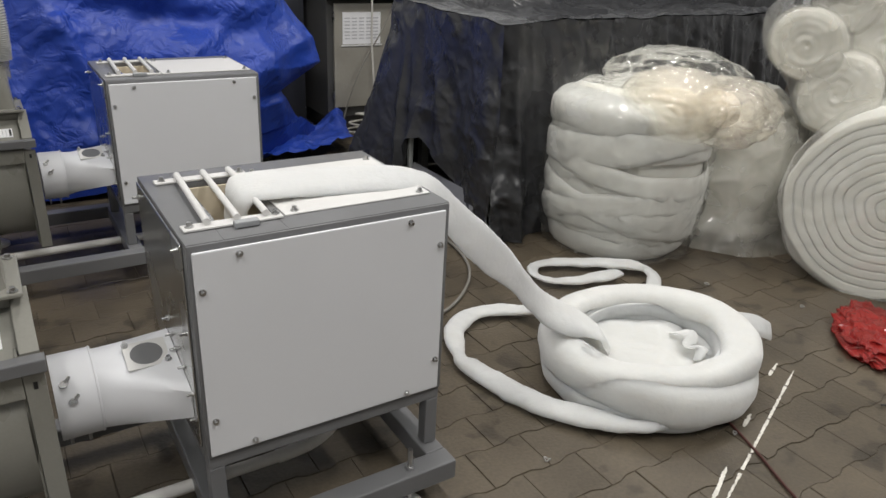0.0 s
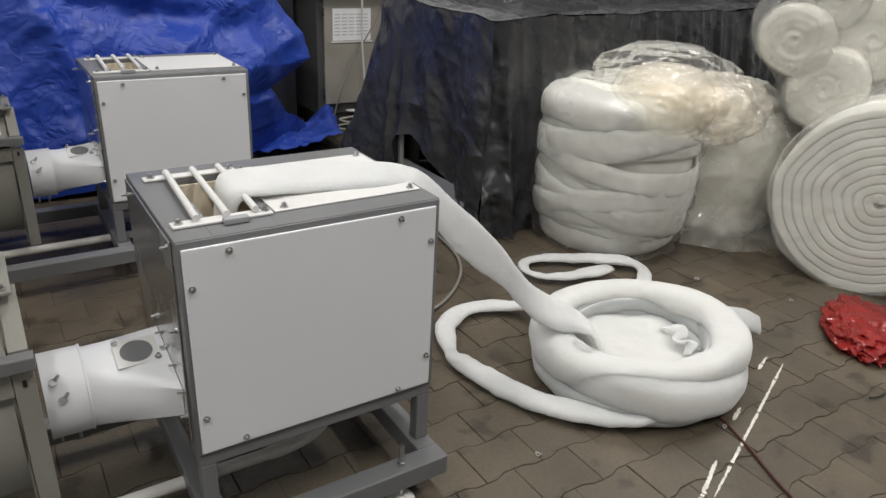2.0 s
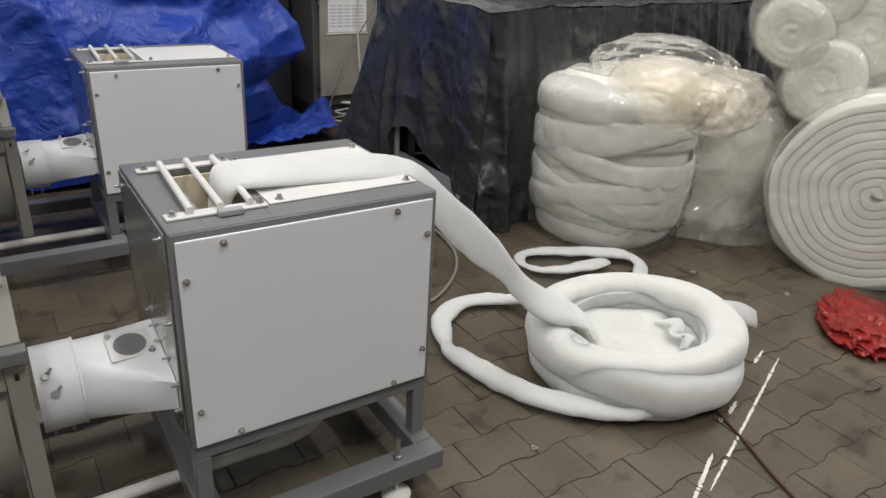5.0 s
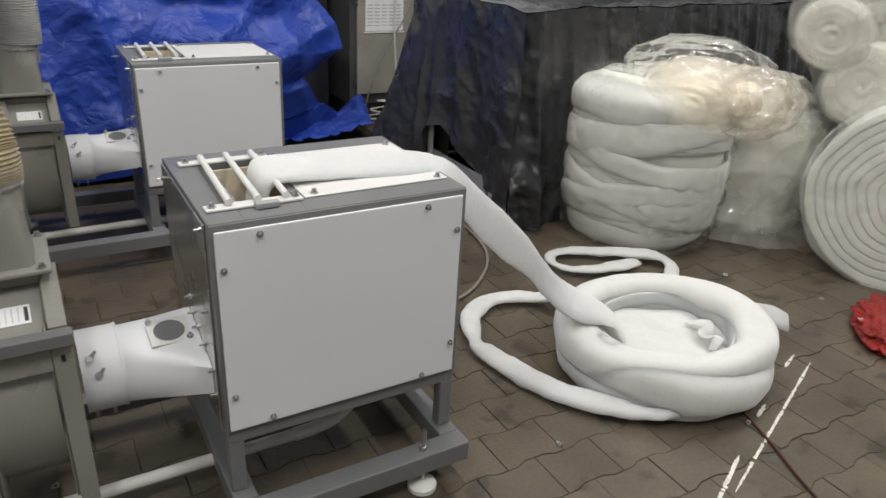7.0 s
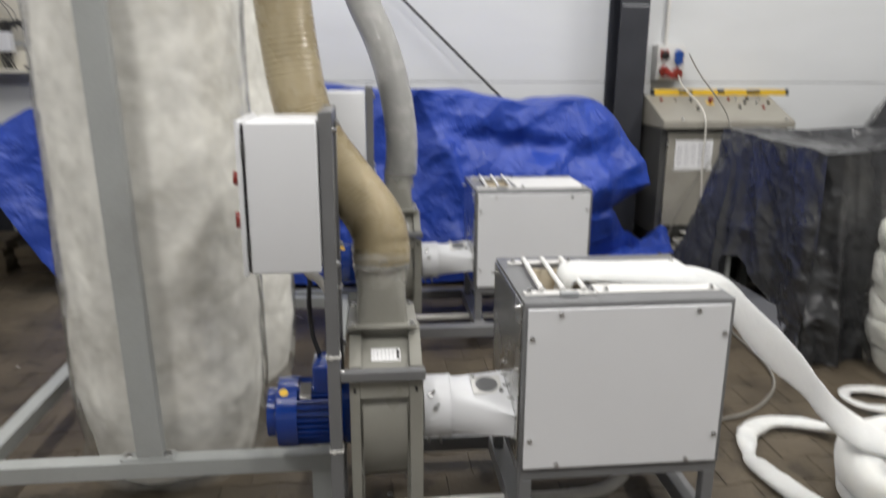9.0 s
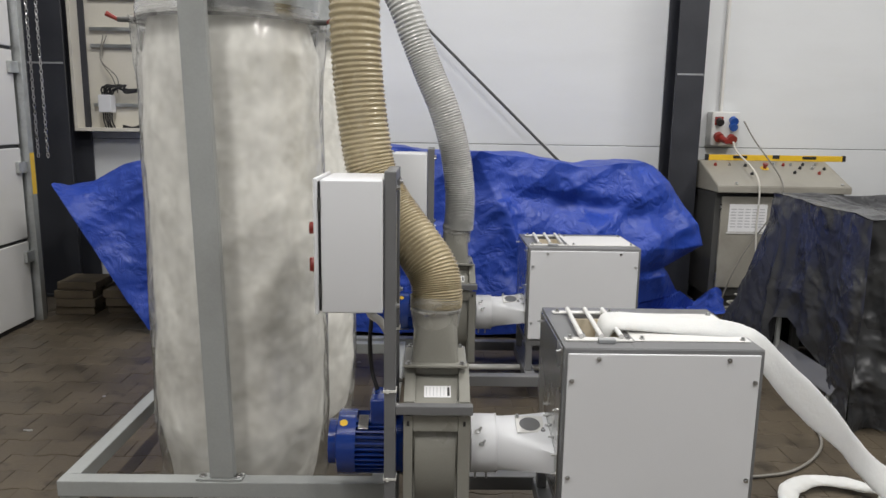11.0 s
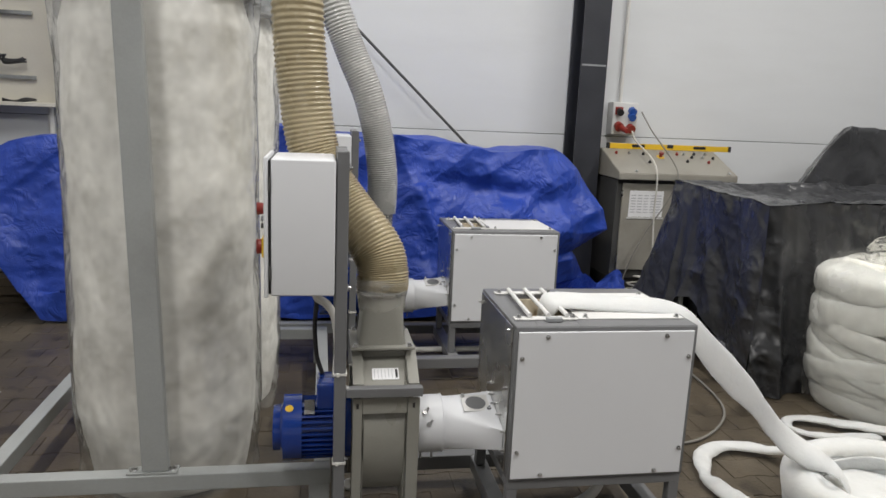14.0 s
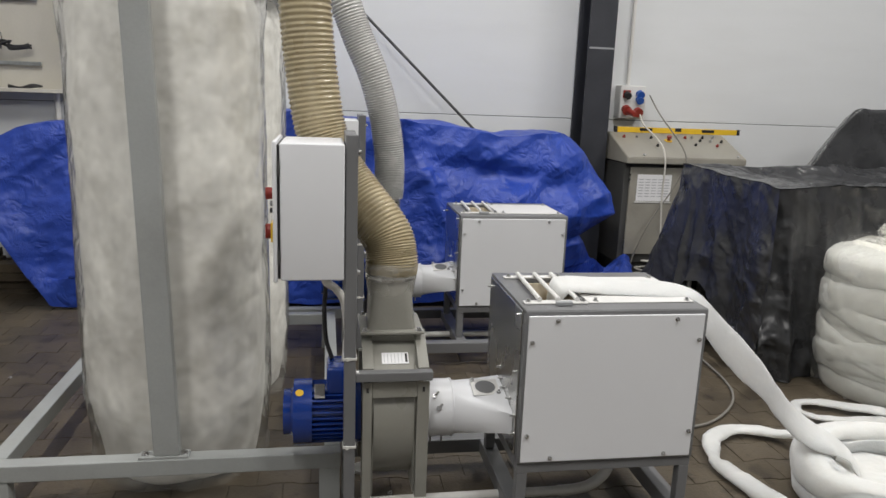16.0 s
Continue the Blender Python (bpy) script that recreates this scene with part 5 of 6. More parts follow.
# ---- wrapped bale of batting strip, with a crumpled film bag on top ----
def bale(cx, cy, r, h):
    b = thing("batting_bale", (cx, cy, 0), "round bale of layered white batting strip wrapped in clear film", "bale")
    random.seed(21)

    def body(z):
        """Radius at a height: drawn in at the foot, rounded at the top."""
        f = z / h
        return r * (0.84 + 0.16 * min(1.0, f / 0.30) ** 0.6) - (0.10 * ((f - 0.9) / 0.1) ** 2 if f > 0.9 else 0.0)

    def inner(u, v):
        a, z = 2 * math.pi * u, 0.01 + (h - 0.02) * v
        rr = body(z) - 0.024 + 0.006 * noise.noise(Vector((math.cos(a) * 1.8, math.sin(a) * 1.8, z * 4)))
        return Vector((cx + rr * math.cos(a), cy + rr * math.sin(a), z))
    bm = sheet(bmesh.new(), 90, 40, inner)
    bmesh.ops.remove_doubles(bm, verts=bm.verts, dist=1e-5)
    part("core", bm, BATTING_OLD, b, "", "all")
    # strips wound one over another, each at its own slant
    wraps = [(0.075, 0.02), (0.19, -0.05), (0.30, 0.06), (0.41, -0.06), (0.52, 0.05), (0.62, -0.03), (0.135, 0.085), (0.345, -0.10), (0.245, 0.09), (0.475, -0.09), (0.585, 0.06), (0.725, 0.012)]
    for i, (z0, tilt) in enumerate(wraps):
        ph, wd, sd = random.uniform(2.2, 4.2), random.uniform(0.060, 0.078), random.uniform(0, 50)
        if i == len(wraps) - 1:
            wd = 0.085

        def ribbon(u, v, z0=z0, tilt=tilt, ph=ph, wd=wd, sd=sd, lift=0.0022 * i):
            a, q = 2 * math.pi * u, 2 * math.pi * v
            ca, sa = math.cos(a), math.sin(a)
            mid = z0 + tilt * math.sin(a + ph) + 0.022 * noise.noise(Vector((ca * 1.3, sa * 1.3, sd)))
            half = wd * (1 + 0.20 * noise.noise(Vector((ca * 1.9, sa * 1.9, sd + 7))))
            c, n_ = math.cos(q), math.sin(q)
            z = mid + half * math.copysign(abs(c) ** 0.8, c)
            z = min(max(z, 0.008), h + 0.012)
            rr = body(z) - 0.022 + lift + 0.006 * n_ + 0.007 * (1 - abs(c) ** 6)
            rr += 0.004 * crease((ca * 1.6 + z * 1.4, sa * 1.6, z * 3), 2.6, sd) + 0.002 * crease((ca * 1.2, sa * 1.2, z * 6), 4.5, sd) + 0.0015 * noise.noise(Vector((ca * 7, sa * 7, z * 22)))
            return Vector((cx + rr * ca, cy + rr * sa, z))
        bm = sheet(bmesh.new(), 140, 20, ribbon)
        bmesh.ops.remove_doubles(bm, verts=bm.verts, dist=1e-5)
        part("wound_strip", bm, BATTING_OLD, b, "", "all")

    def cap(u, v):
        a, rr = 2 * math.pi * u, (r - 0.07) * v
        q = Vector((rr * math.cos(a), rr * math.sin(a), 0))
        return Vector((cx, cy, h + 0.012 - 0.03 * v ** 4 + 0.010 * noise.noise(q * 6) + 0.004 * math.sin(rr * 90 - a))) + q
    part("top_layer", sheet(bmesh.new(), 80, 30, cap), BATTING_OLD, b, "", "all")

    def skin(u, v):
        a = 2 * math.pi * u
        z = 0.006 + (h + 0.02) * min(1, v * 1.06)
        rr = body(min(z, h)) + 0.016
        if v > 0.94:
            rr *= math.sqrt(max(0.0, 1 - ((v - 0.94) / 0.06) ** 2)) * 0.98 + 0.02
        k = crease((math.cos(a), math.sin(a), v * 1.7), 2.4, 3.0)
        rr += 0.010 * k * (1 + 1.5 * max(0, 0.2 - v) / 0.2) + 0.005 * crease((math.cos(a) + v, math.sin(a), v * 2.2), 6, 3.0)
        return Vector((cx + rr * math.cos(a), cy + rr * math.sin(a), z))
    bm = sheet(bmesh.new(), 170, 110, skin)
    bmesh.ops.remove_doubles(bm, verts=bm.verts, dist=1e-4)
    part("film_wrap", bm, WRINKLED, b, "clear plastic wrapping film", "all", shadow=False)


bale(2.765, 2.555, 0.400, 0.815)


def crumpled(name, c, size, material, label, category, seed, amp=0.28, res=44, flat_bottom=0.0, shadow=True, inner=None, turn=0.0, freq=1.5):
    t = thing(name, c, label, category)

    def make(scale, m1, nm, sd, sh):
        bm = bmesh.new()
        bmesh.ops.create_icosphere(bm, subdivisions=6, radius=1)
        for v in bm.verts:
            p = v.co.copy()
            k = crease(p, freq, sd) * amp + crease((p.x * 0.5, p.y * 1.5, p.z * 1.5), freq * 2.0, sd + 4) * amp * 0.40 + crease(p, freq * 4.2, sd + 7) * amp * 0.09
            q = p * (1 + k) * scale
            q = Matrix.Rotation(turn, 3, "Z") @ Vector((q.x * size[0], q.y * size[1], q.z * size[2]))
            v.co = (c[0] + q.x, c[1] + q.y, max(c[2] + q.z, flat_bottom))
        part(nm, bm, m1, t, "", "all", shadow=sh)
    make(1.0, material, "film", seed, shadow)
    if inner:
        make(0.68, inner, "inner_folds", seed + 11, True)
    return t


FOLDS = mat("folded_film", (0.66, 0.605, 0.51), 0.42, vary=0.10, scale=7, fine=40, soft=0.6, crinkle=(7.0, 0.25, 0.8))


def film_bundle():
    """A used film bag stuffed with folded film: beige folds inside, thin clear film standing up round them."""
    t = thing("film_bundle", (2.76, 2.30, 0.80), "crumpled bag of yellowish clear film lying over the bale", "film bundle")
    across, away = Vector((0.70, -0.715, 0)), Vector((0.715, 0.70, 0))

    def lump(name, c, size, material, amp, freq, sd, label="", shadow=True, swirl=0.0):
        bm = bmesh.new()
        bmesh.ops.create_icosphere(bm, subdivisions=6, radius=1)
        for v in bm.verts:
            d = v.co.copy()
            k = amp * crease(d, freq, sd) + amp * 0.45 * crease((d.x * 0.5 + d.z * 0.4, d.y * 1.4, d.z * 1.3), freq * 2.2, sd + 4) + amp * 0.16 * crease(d, freq * 5.5, sd + 7)
            if swirl:
                a = math.atan2(d.z, d.x)
                k += swirl * math.sin(3.1 * math.hypot(d.x, d.z) * 4.5 - 1.4 * a + 2 * noise.noise(d * 1.7))
            q = d * (1 + k)
            v.co = Vector(c) + across * q.x * size[0] + away * q.y * size[1] + Vector((0, 0, q.z * size[2]))
        part(name, bm, material, t, label, "all", shadow=shadow)
    lump("inner_folds", (2.705, 2.275, 0.745), (0.150, 0.12, 0.105), FOLDS, 0.035, 1.2, 14.0, "beige folded film", True, 0.05)
    lump("inner_folds", (2.885, 2.16, 0.765), (0.100, 0.09, 0.080), FOLDS, 0.05, 1.2, 3.0, "beige folded film", True, 0.04)
    for grow, sd in ((0.76, 31.0), (0.88, 17.0), (1.0, 3.0)):
        lump("film", (2.715, 2.28, 0.765), (0.235 * grow, 0.21 * grow, 0.170 * grow), CLEAR_YELLOW, 0.07, 1.3, sd, "thin yellowish film", False, 0.02)
    lump("film", (2.79, 2.34, 0.865), (0.320, 0.22, 0.150), THIN, 0.07, 1.2, 8.0, "thin clear film", False)
    for grow, sd in ((0.75, 44.0), (1.0, 21.0)):
        lump("film", (2.92, 2.12, 0.755), (0.205 * grow, 0.17 * grow, 0.150 * grow), CLEAR_YELLOW, 0.09, 1.4, sd, "thin yellowish film", False)


film_bundle()


# ---- other wrapped rolls beside the bale ----
def film_sack(cx, cy, r, h):
    t = thing("wrapped_roll", (cx, cy, 0), "dusty roll of batting in a loose clear bag", "roll")
    bm = rod(bmesh.new(), (cx, cy, 0.02), (cx, cy, h), r * 0.94, r * 0.86, seg=48)
    bmesh.ops.bevel(bm, geom=[e for e in bm.edges if abs(e.verts[0].co.z - e.verts[1].co.z) < 1e-5], offset=0.05, segments=4, affect="EDGES")
    part("roll", bm, BATTING_OLD, t, "", True)

    def skin(u, v):
        a = 2 * math.pi * u
        rr = r * 1.06 * (1.16 - 0.16 * min(1, v / 0.2)) * (1 if v < 0.8 else 1 - 0.6 * (v - 0.8) / 0.2) + 0.022 * crease((math.cos(a), math.sin(a), v * 1.8), 2.2, 8.0)
        return Vector((cx + rr * math.cos(a), cy + rr * math.sin(a), 0.005 + (h + 0.08) * v))
    bm = sheet(bmesh.new(), 110, 70, skin)
    part("film_bag", bm, DUSTY, t, "loose clear film bag", "all", shadow=False)


film_sack(3.42, 2.40, 0.33, 0.72)


def spiral_roll(c, axis, r, length, turns, label, name="batting_roll"):
    """A roll of batting lying on its side; the wound end faces along -axis."""
    t = thing(name, c, label, "roll", "batting rolls")
    ax = Vector(axis).normalized()
    side = ax.cross(Vector((0, 0, 1))).normalized()
    up = side.cross(ax)
    n = int(turns * 46)
    pitch = r / (turns + 0.35)
    bm = bmesh.new()
    rows = []
    for i in range(n + 1):
        a = 2 * math.pi * turns * i / n
        mid = pitch * (a / (2 * math.pi) + 0.35)
        wob = 1 + 0.06 * noise.noise(Vector((math.cos(a) * 1.3, math.sin(a) * 1.3, a * 0.012))) + 0.030 * math.cos(4 * a + 0.7) + 0.02 * noise.noise(Vector((math.cos(a) * 3, math.sin(a) * 3, a * 0.02)))
        deep = 0.0018 * (0.25 + 1.5 * abs(noise.noise(Vector((math.cos(a) * 1.2, math.sin(a) * 1.2, a * 0.09 + 5)))))
        ring = []
        for dr, dl in ((-0.5, length), (-0.5, deep), (-0.25, deep * 0.15), (0.0, 0.0), (0.25, deep * 0.15), (0.5, deep), (0.5, length)):
            rr = (mid + dr * pitch) * wob
            ring.append(bm.verts.new(Vector(c) + side * math.cos(a) * rr + up * math.sin(a) * rr + ax * (dl + 0.012 * noise.noise(Vector((math.cos(a) * 1.1, math.sin(a) * 1.1, 3))))))
        rows.append(ring)
    for a, b in zip(rows, rows[1:]):
        for k in range(6):
            bm.faces.new((a[k], a[k + 1], b[k + 1], b[k]))
    part("wound_batting", bm, BATTING_OLD, t, "", "all")

    def skin(u, v):
        a = 2 * math.pi * u
        if v < 0.55:
            s = v / 0.55
            rr, dl = r * 1.06 * math.sqrt(s) if s > 0 else 0.0, -0.014
        else:
            s = (v - 0.55) / 0.45
            rr, dl = r * 1.06, -0.012 + s * (length + 0.02)
        p = Vector(c) + side * math.cos(a) * rr + up * math.sin(a) * rr + ax * dl
        k = crease(p, 4.0, 5.0)
        q = p - ax * 0.010 * max(0, k) + (side * math.cos(a) + up * math.sin(a)) * (0.012 * k if v > 0.5 else 0)
        q.z = max(q.z, 0.004)
        return q
    part("film_wrap", sheet(bmesh.new(), 96, 60, skin), HAZY, t, "clear plastic wrapping film", "all", shadow=False)
    return t


spiral_roll((3.32, 1.50, 0.43), (0.90, 0.42, 0.0), 0.42, 0.8, 10, "large spiral-wound roll of white batting in film")

def plain_roll(c, axis, r, length, sd):
    """A felt-like roll with a rounded end and a hollow core."""
    t = thing("batting_roll", c, "small roll of white batting in a clear bag", "roll", "batting rolls")
    ax = Vector(axis).normalized()
    side = ax.cross(Vector((0, 0, 1))).normalized()
    up = side.cross(ax)
    prof = [(0.0, 0.006), (0.15, 0.0), (0.30, 0.003), (0.50, -0.002), (0.72, 0.0), (0.90, 0.006), (0.975, 0.020), (1.0, 0.050), (1.0, length)]

    def f(u, v):
        a = 2 * math.pi * u
        k = v * (len(prof) - 1)
        rr = np.interp(k, range(len(prof)), [q[0] for q in prof]).item() * r
        dl = np.interp(k, range(len(prof)), [q[1] for q in prof]).item()
        rr *= 1 + 0.05 * math.cos(2 * a + sd) + 0.03 * noise.noise(Vector((math.cos(a) * 2, math.sin(a) * 2, sd)))
        dl += 0.0010 * math.sin(rr * 2 * math.pi / 0.034 - a + sd) if rr < 0.9 * r else 0.0
        return Vector(c) + side * math.cos(a) * rr + up * math.sin(a) * rr + ax * (dl + 0.008 * noise.noise(Vector((rr * 6 * math.cos(a), rr * 6 * math.sin(a), sd))))
    bm = sheet(bmesh.new(), 64, 40, f)
    bmesh.ops.remove_doubles(bm, verts=bm.verts, dist=1e-5)
    part("wound_batting", bm, BATTING_OLD, t, "", "all")

    def skin(u, v):
        q = f(u, v)
        k = crease(q, 4.5, sd)
        return q - ax * (0.016 + 0.012 * k) + (q - Vector(c)) * (0.05 + 0.05 * k)
    part("film_wrap", sheet(bmesh.new(), 64, 40, skin), DUSTY, t, "clear plastic wrapping film", "all", shadow=False)


for k, (p, r) in enumerate((((3.493, 2.023, 1.235), 0.140), ((3.305, 2.060, 1.050), 0.165), ((3.600, 1.860, 1.075), 0.185), ((3.390, 1.905, 0.845), 0.180), ((3.40, 2.07, 1.42), 0.17))):
    plain_roll(p, (0.90, 0.42, 0.0), r, 0.7, k * 1.3)


def stack_bag():
    """Loose clear bag hanging round the stacked rolls."""
    t = thing("film_bag", (3.42, 1.95, 0.70), "loose clear plastic bag round the stacked batting rolls", "plastic bag")
    ax = Vector((0.90, 0.42, 0)).normalized()
    side = Vector((0.42, -0.90, 0)).normalized()
    c = Vector((3.42, 1.96, 1.09))

    def f(u, v):
        a = 2 * math.pi * u
        rr = 0.315 * (1 + 0.13 * math.cos(4 * a + 0.5) + 0.05 * math.cos(2 * a))
        rr *= math.sqrt(min(1, v / 0.6)) if v < 0.6 else 1.0
        q = c + side * math.cos(a) * rr * 0.92 + Vector((0, 0, math.sin(a) * rr * 1.15)) + ax * (-0.045 if v < 0.6 else -0.045 + (v - 0.6) * 1.6)
        k = crease(q, 3.6, 9.0)
        return q - ax * 0.016 * k + (q - c) * 0.03 * k
    part("film", sheet(bmesh.new(), 120, 60, f), THIN, t, "", "all", shadow=False)


stack_bag()

crumpled("red_bag", (2.97, 1.25, 0.026), (0.20, 0.11, 0.034), RED_FILM_THIN, "crumpled thin red plastic bag on the paving", "plastic bag", 5.0, 0.36, flat_bottom=0.004, inner=REDFILM, turn=radians(35), freq=1.8)
cable("twig", [(2.52, 0.98, 0.004), (2.55, 0.965, 0.006), (2.60, 0.965, 0.004)], 0.003, BLACK, "small dark scrap lying on the paving", 10)


# ---- coil of batting strip on the floor and the strip fed into the opener ----
def coil(cx, cy):
    t = thing("batting_coil", (cx, cy, 0), "thick loose coil of fluffy white batting strip on the floor", "batting coil")

    def turn(rad, z, wide, tall, sd, name, label="", lean=0.012, dx=0.0, dy=0.0, square=1.0, rough=0.006):
        """One turn of the strip: a closed ring with a soft, nearly flat-sided section."""
        n, seg = 132, 24

        def f(u, v):
            a, b = 2 * math.pi * u, 2 * math.pi * v
            ca, sa = math.cos(a), math.sin(a)
            soft = noise.noise(Vector((ca * 1.6, sa * 1.6, sd)))
            rr = rad * (1 + 0.030 * math.cos(2 * a + sd) + 0.022 * soft)
            w = wide * (1 + 0.10 * math.sin(2 * a + sd * 2.1) + 0.12 * noise.noise(Vector((ca * 2.2, sa * 2.2, sd + 9))))
            h = tall * (1 + 0.08 * math.sin(3 * a + sd))
            c, q = math.cos(b), math.sin(b)
            rr += w * math.copysign(abs(c) ** square, c)
            zz = z + lean * math.sin(a + sd * 1.9) + 0.010 * noise.noise(Vector((ca, sa, sd + 4))) + h * math.copysign(abs(q) ** square, q)
            g = Vector((cx + dx + rr * ca * 1.03, cy + dy + rr * sa * 0.99, zz))
            g += noise.noise_vector(g * 10) * rough + noise.noise_vector(g * 31) * rough * 0.25
            g.z = max(g.z, 0.005)
            return g
        bm = sheet(bmesh.new(), n, seg, f)
        bmesh.ops.remove_doubles(bm, verts=bm.verts, dist=1e-4)
        part(name, bm, BATTING, t, label, "all")
    turn(0.305, 0.135, 0.066, 0.070, 1.0, "strip_turn", "thick fluffy top turn", 0.012, square=0.75)
    turn(0.306, 0.088, 0.070, 0.080, 2.6, "strip_turn", "", 0.030, -0.004, -0.004, 0.75)
    turn(0.296, 0.055, 0.070, 0.052, 3.9, "strip_turn", "", 0.014, -0.012, -0.006, 0.8)
    turn(0.250, 0.128, 0.010, 0.040, 5.0, "inner_turn", "", 0.010, rough=0.003)
    turn(0.236, 0.112, 0.009, 0.036, 0.4, "inner_turn", "", 0.012, 0.004, rough=0.003)

    def core(u, v):
        a, rr = 2 * math.pi * u, 0.262 * v
        q = Vector((rr * math.cos(a), rr * math.sin(a), 0))
        swirl = 0.0012 * math.sin(2 * math.pi * (rr / 0.075) - a)
        return Vector((cx, cy, 0.098 + swirl + 0.016 * noise.noise(q * 6 + Vector((0, 0, 2))) + 0.004 * crease(q, 9, 1.0))) + q
    part("inner_layer", sheet(bmesh.new(), 90, 34, core), BATTING, t, "", "all")


CX, CY = 1.915, 1.535
coil(CX, CY)


def strip(name, pts, widths, label, flat=0.30, ups=None, n=90, wob=0.007):
    path = spline(pts, n)
    m = len(path)
    bm = bmesh.new()
    rings = []
    for i, p in enumerate(path):
        u = i / (m - 1)
        t = (path[min(i + 1, m - 1)] - path[max(i - 1, 0)]).normalized()
        ku = u * (len(ups) - 1)
        k = min(int(ku), len(ups) - 2)
        w = Vector(ups[k]).lerp(Vector(ups[k + 1]), ku - k)
        w = (w - t * w.dot(t)).normalized()
        s = t.cross(w)
        hw = np.interp(u * (len(widths) - 1), range(len(widths)), widths).item()
        ring = []
        for j in range(20):
            a = 2 * math.pi * j / 20
            c, sn = math.cos(a), math.sin(a)
            q = p + s * hw * math.copysign(abs(c) ** 0.75, c) + w * hw * flat * sn
            if flat < 0.2:
                q -= w * hw * flat * 0.7 * c ** 4
            q += noise.noise_vector(q * 11) * wob + noise.noise_vector(q * 37) * wob * 0.35 + noise.noise_vector(q * 95) * wob * 0.22
            ring.append(bm.verts.new(q))
        rings.append(ring)
    for a, b in zip(rings, rings[1:]):
        for j in range(20):
            bm.faces.new((a[j], a[(j + 1) % 20], b[(j + 1) % 20], b[j]))
    bm.faces.new(rings[0][::-1])
    bm.faces.new(rings[-1])
    return solo(name, bm, BATTING, label, "batting strip", smooth="all")


strip("feed_strip", [(0.500, 1.665, 0.70), (0.503, 1.665, 0.80), (0.520, 1.665, 0.858), (0.580, 1.668, 0.868), (0.68, 1.668, 0.863), (0.80, 1.645, 0.859), (0.91, 1.610, 0.858), (0.985, 1.590, 0.836),
                     (1.06, 1.590, 0.755), (1.17, 1.605, 0.645), (1.28, 1.622, 0.540), (1.39, 1.640, 0.435), (1.475, 1.655, 0.345), (1.555, 1.665, 0.280), (1.625, 1.665, 0.243), (1.69, 1.655, 0.216), (1.745, 1.635, 0.178), (1.785, 1.615, 0.120)],
      [0.070, 0.075, 0.085, 0.098, 0.098, 0.090, 0.074, 0.062, 0.055, 0.058, 0.055, 0.038, 0.048, 0.068, 0.085, 0.092, 0.090, 0.080], "fluffy white batting strip fed into the opener",
      0.12, [(-1, 0, 0.05), (-0.75, 0, 0.8), (0, 0, 1), (0, 0, 1), (0, -0.05, 1), (0, -0.1, 1), (0.1, -0.3, 1), (0.1, -0.8, 0.6), (-0.2, -0.8, 0.5), (-0.3, -0.8, 0.4), (-0.1, -0.8, 0.4), (0.3, -0.8, 0.5), (0.3, -0.6, 0.8), (0, -0.2, 1), (0, 0, 1), (0, 0, 1)], 150, 0.004)
strip("loose_strip", [(1.80, 1.93, 0.10), (1.77, 2.05, 0.045), (1.68, 2.125, 0.032), (1.56, 2.14, 0.030), (1.45, 2.08, 0.030), (1.385, 1.98, 0.030), (1.355, 1.90, 0.028), (1.345, 1.84, 0.030), (1.365, 1.72, 0.030),
                      (1.405, 1.58, 0.030), (1.465, 1.46, 0.032), (1.55, 1.355, 0.036), (1.67, 1.28, 0.042), (1.80, 1.245, 0.050)],
      [0.040, 0.040, 0.041, 0.042, 0.040, 0.036, 0.024, 0.038, 0.042, 0.042, 0.044, 0.046, 0.05, 0.04], "loop of white batting strip lying beside the coil", 0.42,
      [(0, 0, 1), (0.2, 0.1, 1), (-0.3, -0.2, 1), (0, 0, 1)], 140)
strip("loose_strip", [(2.40, 2.165, 0.03), (2.28, 2.17, 0.03), (2.16, 2.19, 0.03), (2.07, 2.24, 0.03), (2.045, 2.33, 0.03), (2.10, 2.40, 0.03), (2.22, 2.39, 0.03), (2.34, 2.32, 0.032), (2.42, 2.24, 0.045), (2.50, 2.185, 0.045), (2.55, 2.12, 0.035),
                      (2.52, 2.04, 0.035), (2.40, 1.94, 0.04), (2.26, 1.84, 0.06)],
      [0.045, 0.056, 0.046, 0.030, 0.022, 0.028, 0.044, 0.050, 0.056, 0.056, 0.034, 0.030, 0.036, 0.04], "loop of white batting strip behind the coil", 0.32, [(0.2, 0.2, 1), (0, 0, 1)], 140)
strip("loose_strip", [(2.20, 1.46, 0.170), (2.29, 1.43, 0.168), (2.36, 1.405, 0.145), (2.425, 1.385, 0.115)], [0.040, 0.046, 0.042, 0.036], "torn end of batting strip sticking out of the coil", 0.22,
      [(-0.3, -0.3, 1), (-0.5, -0.6, 0.8)], 40)
strip("loose_strip", [(2.07, 1.56, 0.108), (2.085, 1.51, 0.135), (2.075, 1.47, 0.140), (2.045, 1.45, 0.118), (2.06, 1.41, 0.130), (2.01, 1.385, 0.108)],
      [0.014, 0.024, 0.022, 0.024, 0.022, 0.014], "crumpled end of batting strip inside the coil", 0.25, [(0.5, 0.3, 1), (-0.6, 0.2, 1), (0.5, -0.3, 1), (-0.2, 0.5, 1)], 50, 0.003)


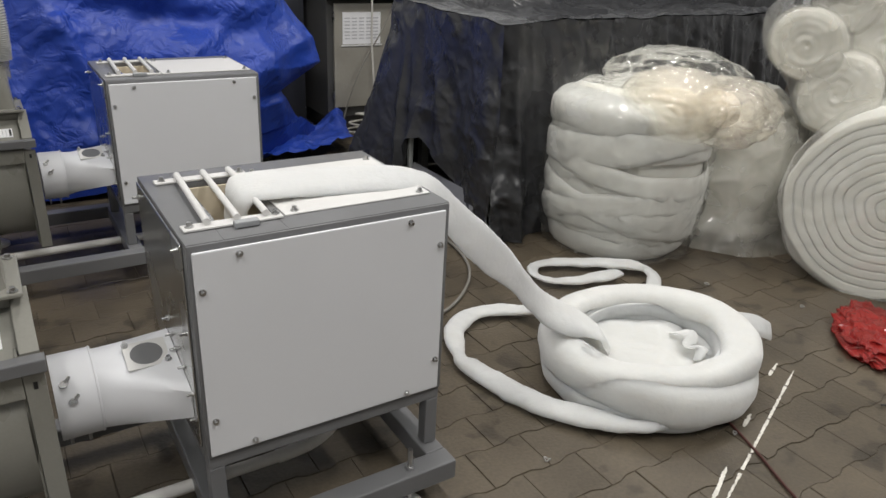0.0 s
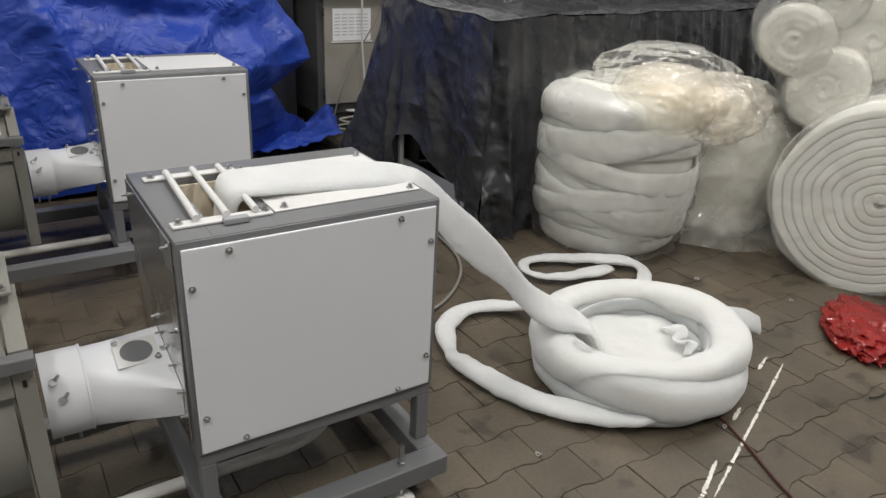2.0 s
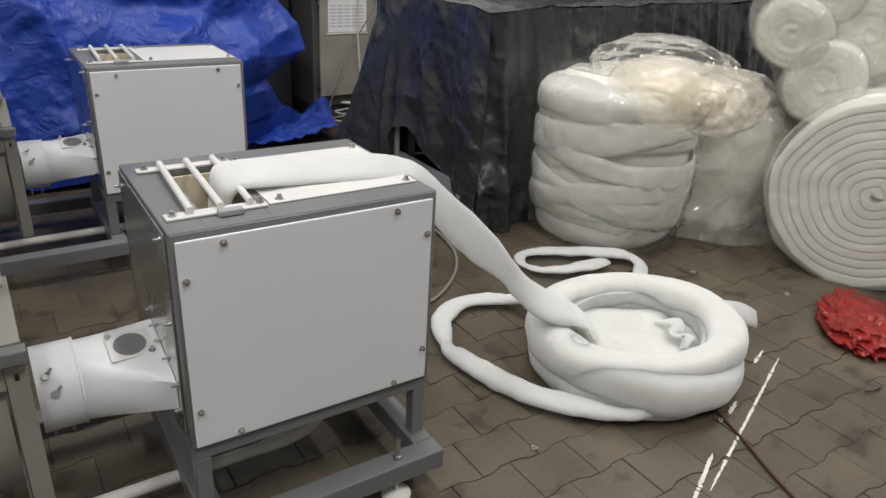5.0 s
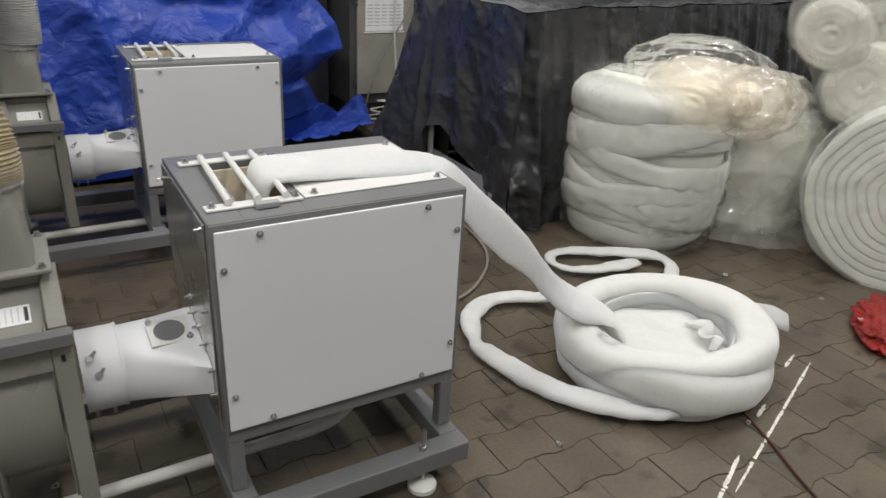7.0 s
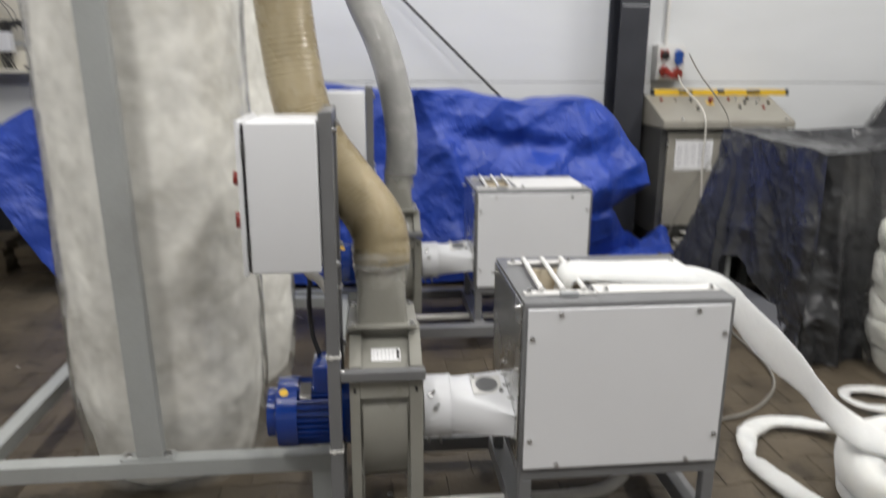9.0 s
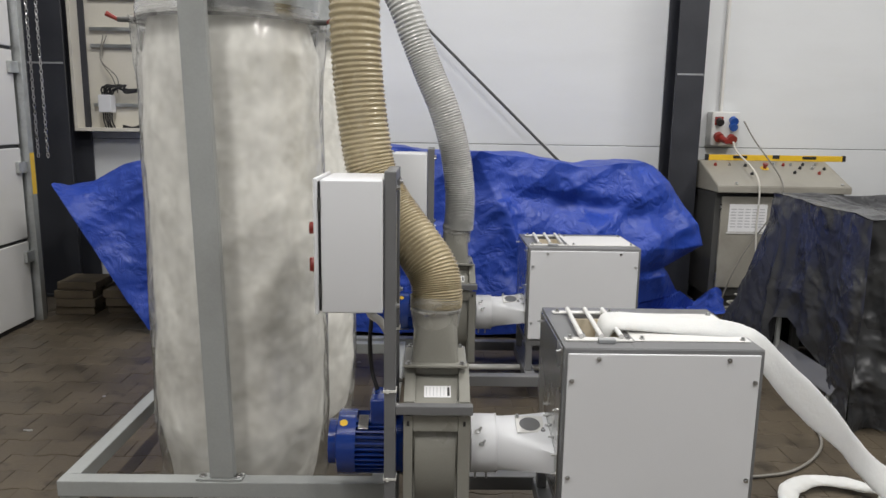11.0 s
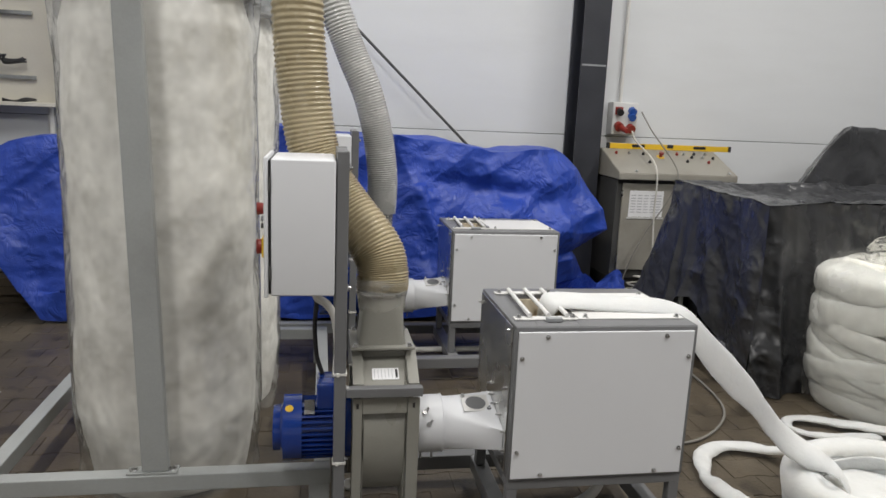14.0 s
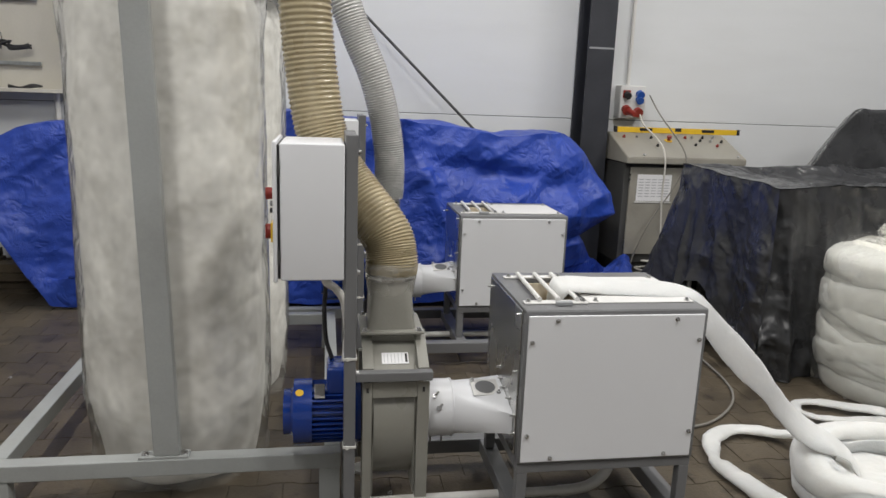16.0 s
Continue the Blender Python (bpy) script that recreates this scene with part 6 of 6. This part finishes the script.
# ---- bits of fibre fluff on the floor ----
random.seed(17)
bm = bmesh.new()
for k in range(46):
    x, y = (random.uniform(-2.2, 3.2), random.uniform(0.9, 4.1))
    c0 = Vector((x, y, 0.004))
    a = random.uniform(0, 6.28)
    pts = [c0 + Vector((math.cos(a + s) * random.uniform(0.004, 0.016), math.sin(a + s) * random.uniform(0.004, 0.016), random.uniform(0, 0.004))) for s in (0, 2.1, 4.2)]
    sweep(bm, spline(pts + [pts[0] + Vector((0.004, 0.003, 0.001))], 9), 0.0022, 5, up=(0.2, 0.3, 1))
solo("fibre_flecks", bm, BATTING, "small white flecks of fibre scattered on the paving", "fluff", kind="stuff", smooth="all")


# ---- worn white line marks ----
def line_mark(a, b, w, sd):
    a, b = Vector((*a, 0.0016)), Vector((*b, 0.0016))
    d = (b - a).normalized()
    s = Vector((-d.y, d.x, 0))
    bm = bmesh.new()
    n = max(30, int((b - a).length / 0.004))
    prev = None
    for i in range(n + 1):
        f = i / n
        along = f * (b - a).length
        p = a.lerp(b, f)
        worn = noise.noise(Vector((along * 26, sd, 0))) + 0.6 * noise.noise(Vector((along * 90, sd, 3)))
        hw = w * (0.55 + 0.35 * noise.noise(Vector((along * 14, sd, 5))) + 0.30 * noise.noise(Vector((along * 120, sd, 7)))) * min(1, 8 * f + 0.2, 8 * (1 - f) + 0.2)
        j = noise.noise(Vector((along * 60, sd + 5, 0))) * w * 0.35
        cur = (bm.verts.new(p + s * (hw + j)), bm.verts.new(p - s * (hw - j)))
        if prev and worn > -0.42:
            bm.faces.new((prev[0], cur[0], cur[1], prev[1]))
        prev = cur
    bmesh.ops.delete(bm, geom=[v for v in bm.verts if not v.link_faces], context="VERTS")
    return solo("line_mark", bm, LINE, "worn streak of white paint on the paving", "paint mark", "paint marks", kind="structure")


line_mark((1.54, 0.930), (1.76, 1.036), 0.010, 1.0)
line_mark((1.62, 0.935), (2.446, 1.268), 0.008, 6.0)
line_mark((2.325, 1.290), (2.436, 1.331), 0.009, 4.0)
line_mark((1.975, 1.138), (2.06, 1.172), 0.009, 3.0)

# ---- interlocking concrete pavers ----
PL, PW = 0.205, 0.152
WIDE, WAIST, GAP = 0.165, 0.139, 0.0018


def paver_outline(inset):
    h, w, l = WIDE / 2 - inset, WAIST / 2 - inset, PL / 2 - inset
    q = PL / 4
    s = 0.016
    return [(-l, -h), (-q - s, -h), (-q + s, -w), (q - s, -w), (q + s, -h), (l, -h), (l, h), (q + s, h), (q - s, w), (-q + s, w), (-q - s, h), (-l, h)]


def paver_verts():
    top = [(x, y, 0.0) for x, y in paver_outline(GAP / 2 + 0.0017)]
    rim = [(x, y, -0.0020) for x, y in paver_outline(GAP / 2 + 0.0005)]
    low = [(x, y, -0.03) for x, y in paver_outline(GAP / 2)]
    faces = [tuple(range(12))]
    for base in (0, 12):
        for k in range(12):
            faces.append((base + k, base + 12 + k, base + 12 + (k + 1) % 12, base + (k + 1) % 12))
    return top + rim + low, faces


PV, PF = paver_verts()
pm = bpy.data.meshes.new("paver")
pm.from_pydata(PV, [], PF)
pm.materials.append(PAVER)
pm.update()
rng = np.random.RandomState(4)
near, far_v, far_f = 0, [], []
j = 0
y = -1.2
while y < HY1 - 0.1:
    x = HX0 + (PL / 2 if j % 2 else 0.0) + 0.04
    while x < 7.0:
        dz, tx, ty = rng.uniform(-0.0025, 0.0005), rng.uniform(-0.006, 0.006), rng.uniform(-0.006, 0.006)
        if 1.0 < x < 3.35 and 0.75 < y < 2.35 and near < 300:
            ob = new("paver", pm)
            ob.parent = ground
            ob.matrix_basis = Matrix.Translation((x, y, dz - 0.001)) @ Euler((tx, ty, 0)).to_matrix().to_4x4()
            near += 1
        else:
            b0 = len(far_v)
            far_v += [(px + x, py + y, pz + dz - 0.001 + py * tx - px * ty) for px, py, pz in PV]
            far_f += [tuple(i + b0 for i in f) for f in PF]
        x += PL
    y += PW
    j += 1
fm = bpy.data.meshes.new("pavers")
fm.from_pydata(far_v, [], far_f)
fm.materials.append(PAVER_FAR)
fm.update()
fo = new("paving", fm)
fo.parent = ground
tagged(fo, kind="stuff")
solo("outer_floor", bx((HX0, HY0, -0.005), (7.0, -1.28, -0.001), 0), PAVER, "worn grey-brown paving of the hall", "floor", kind="structure")
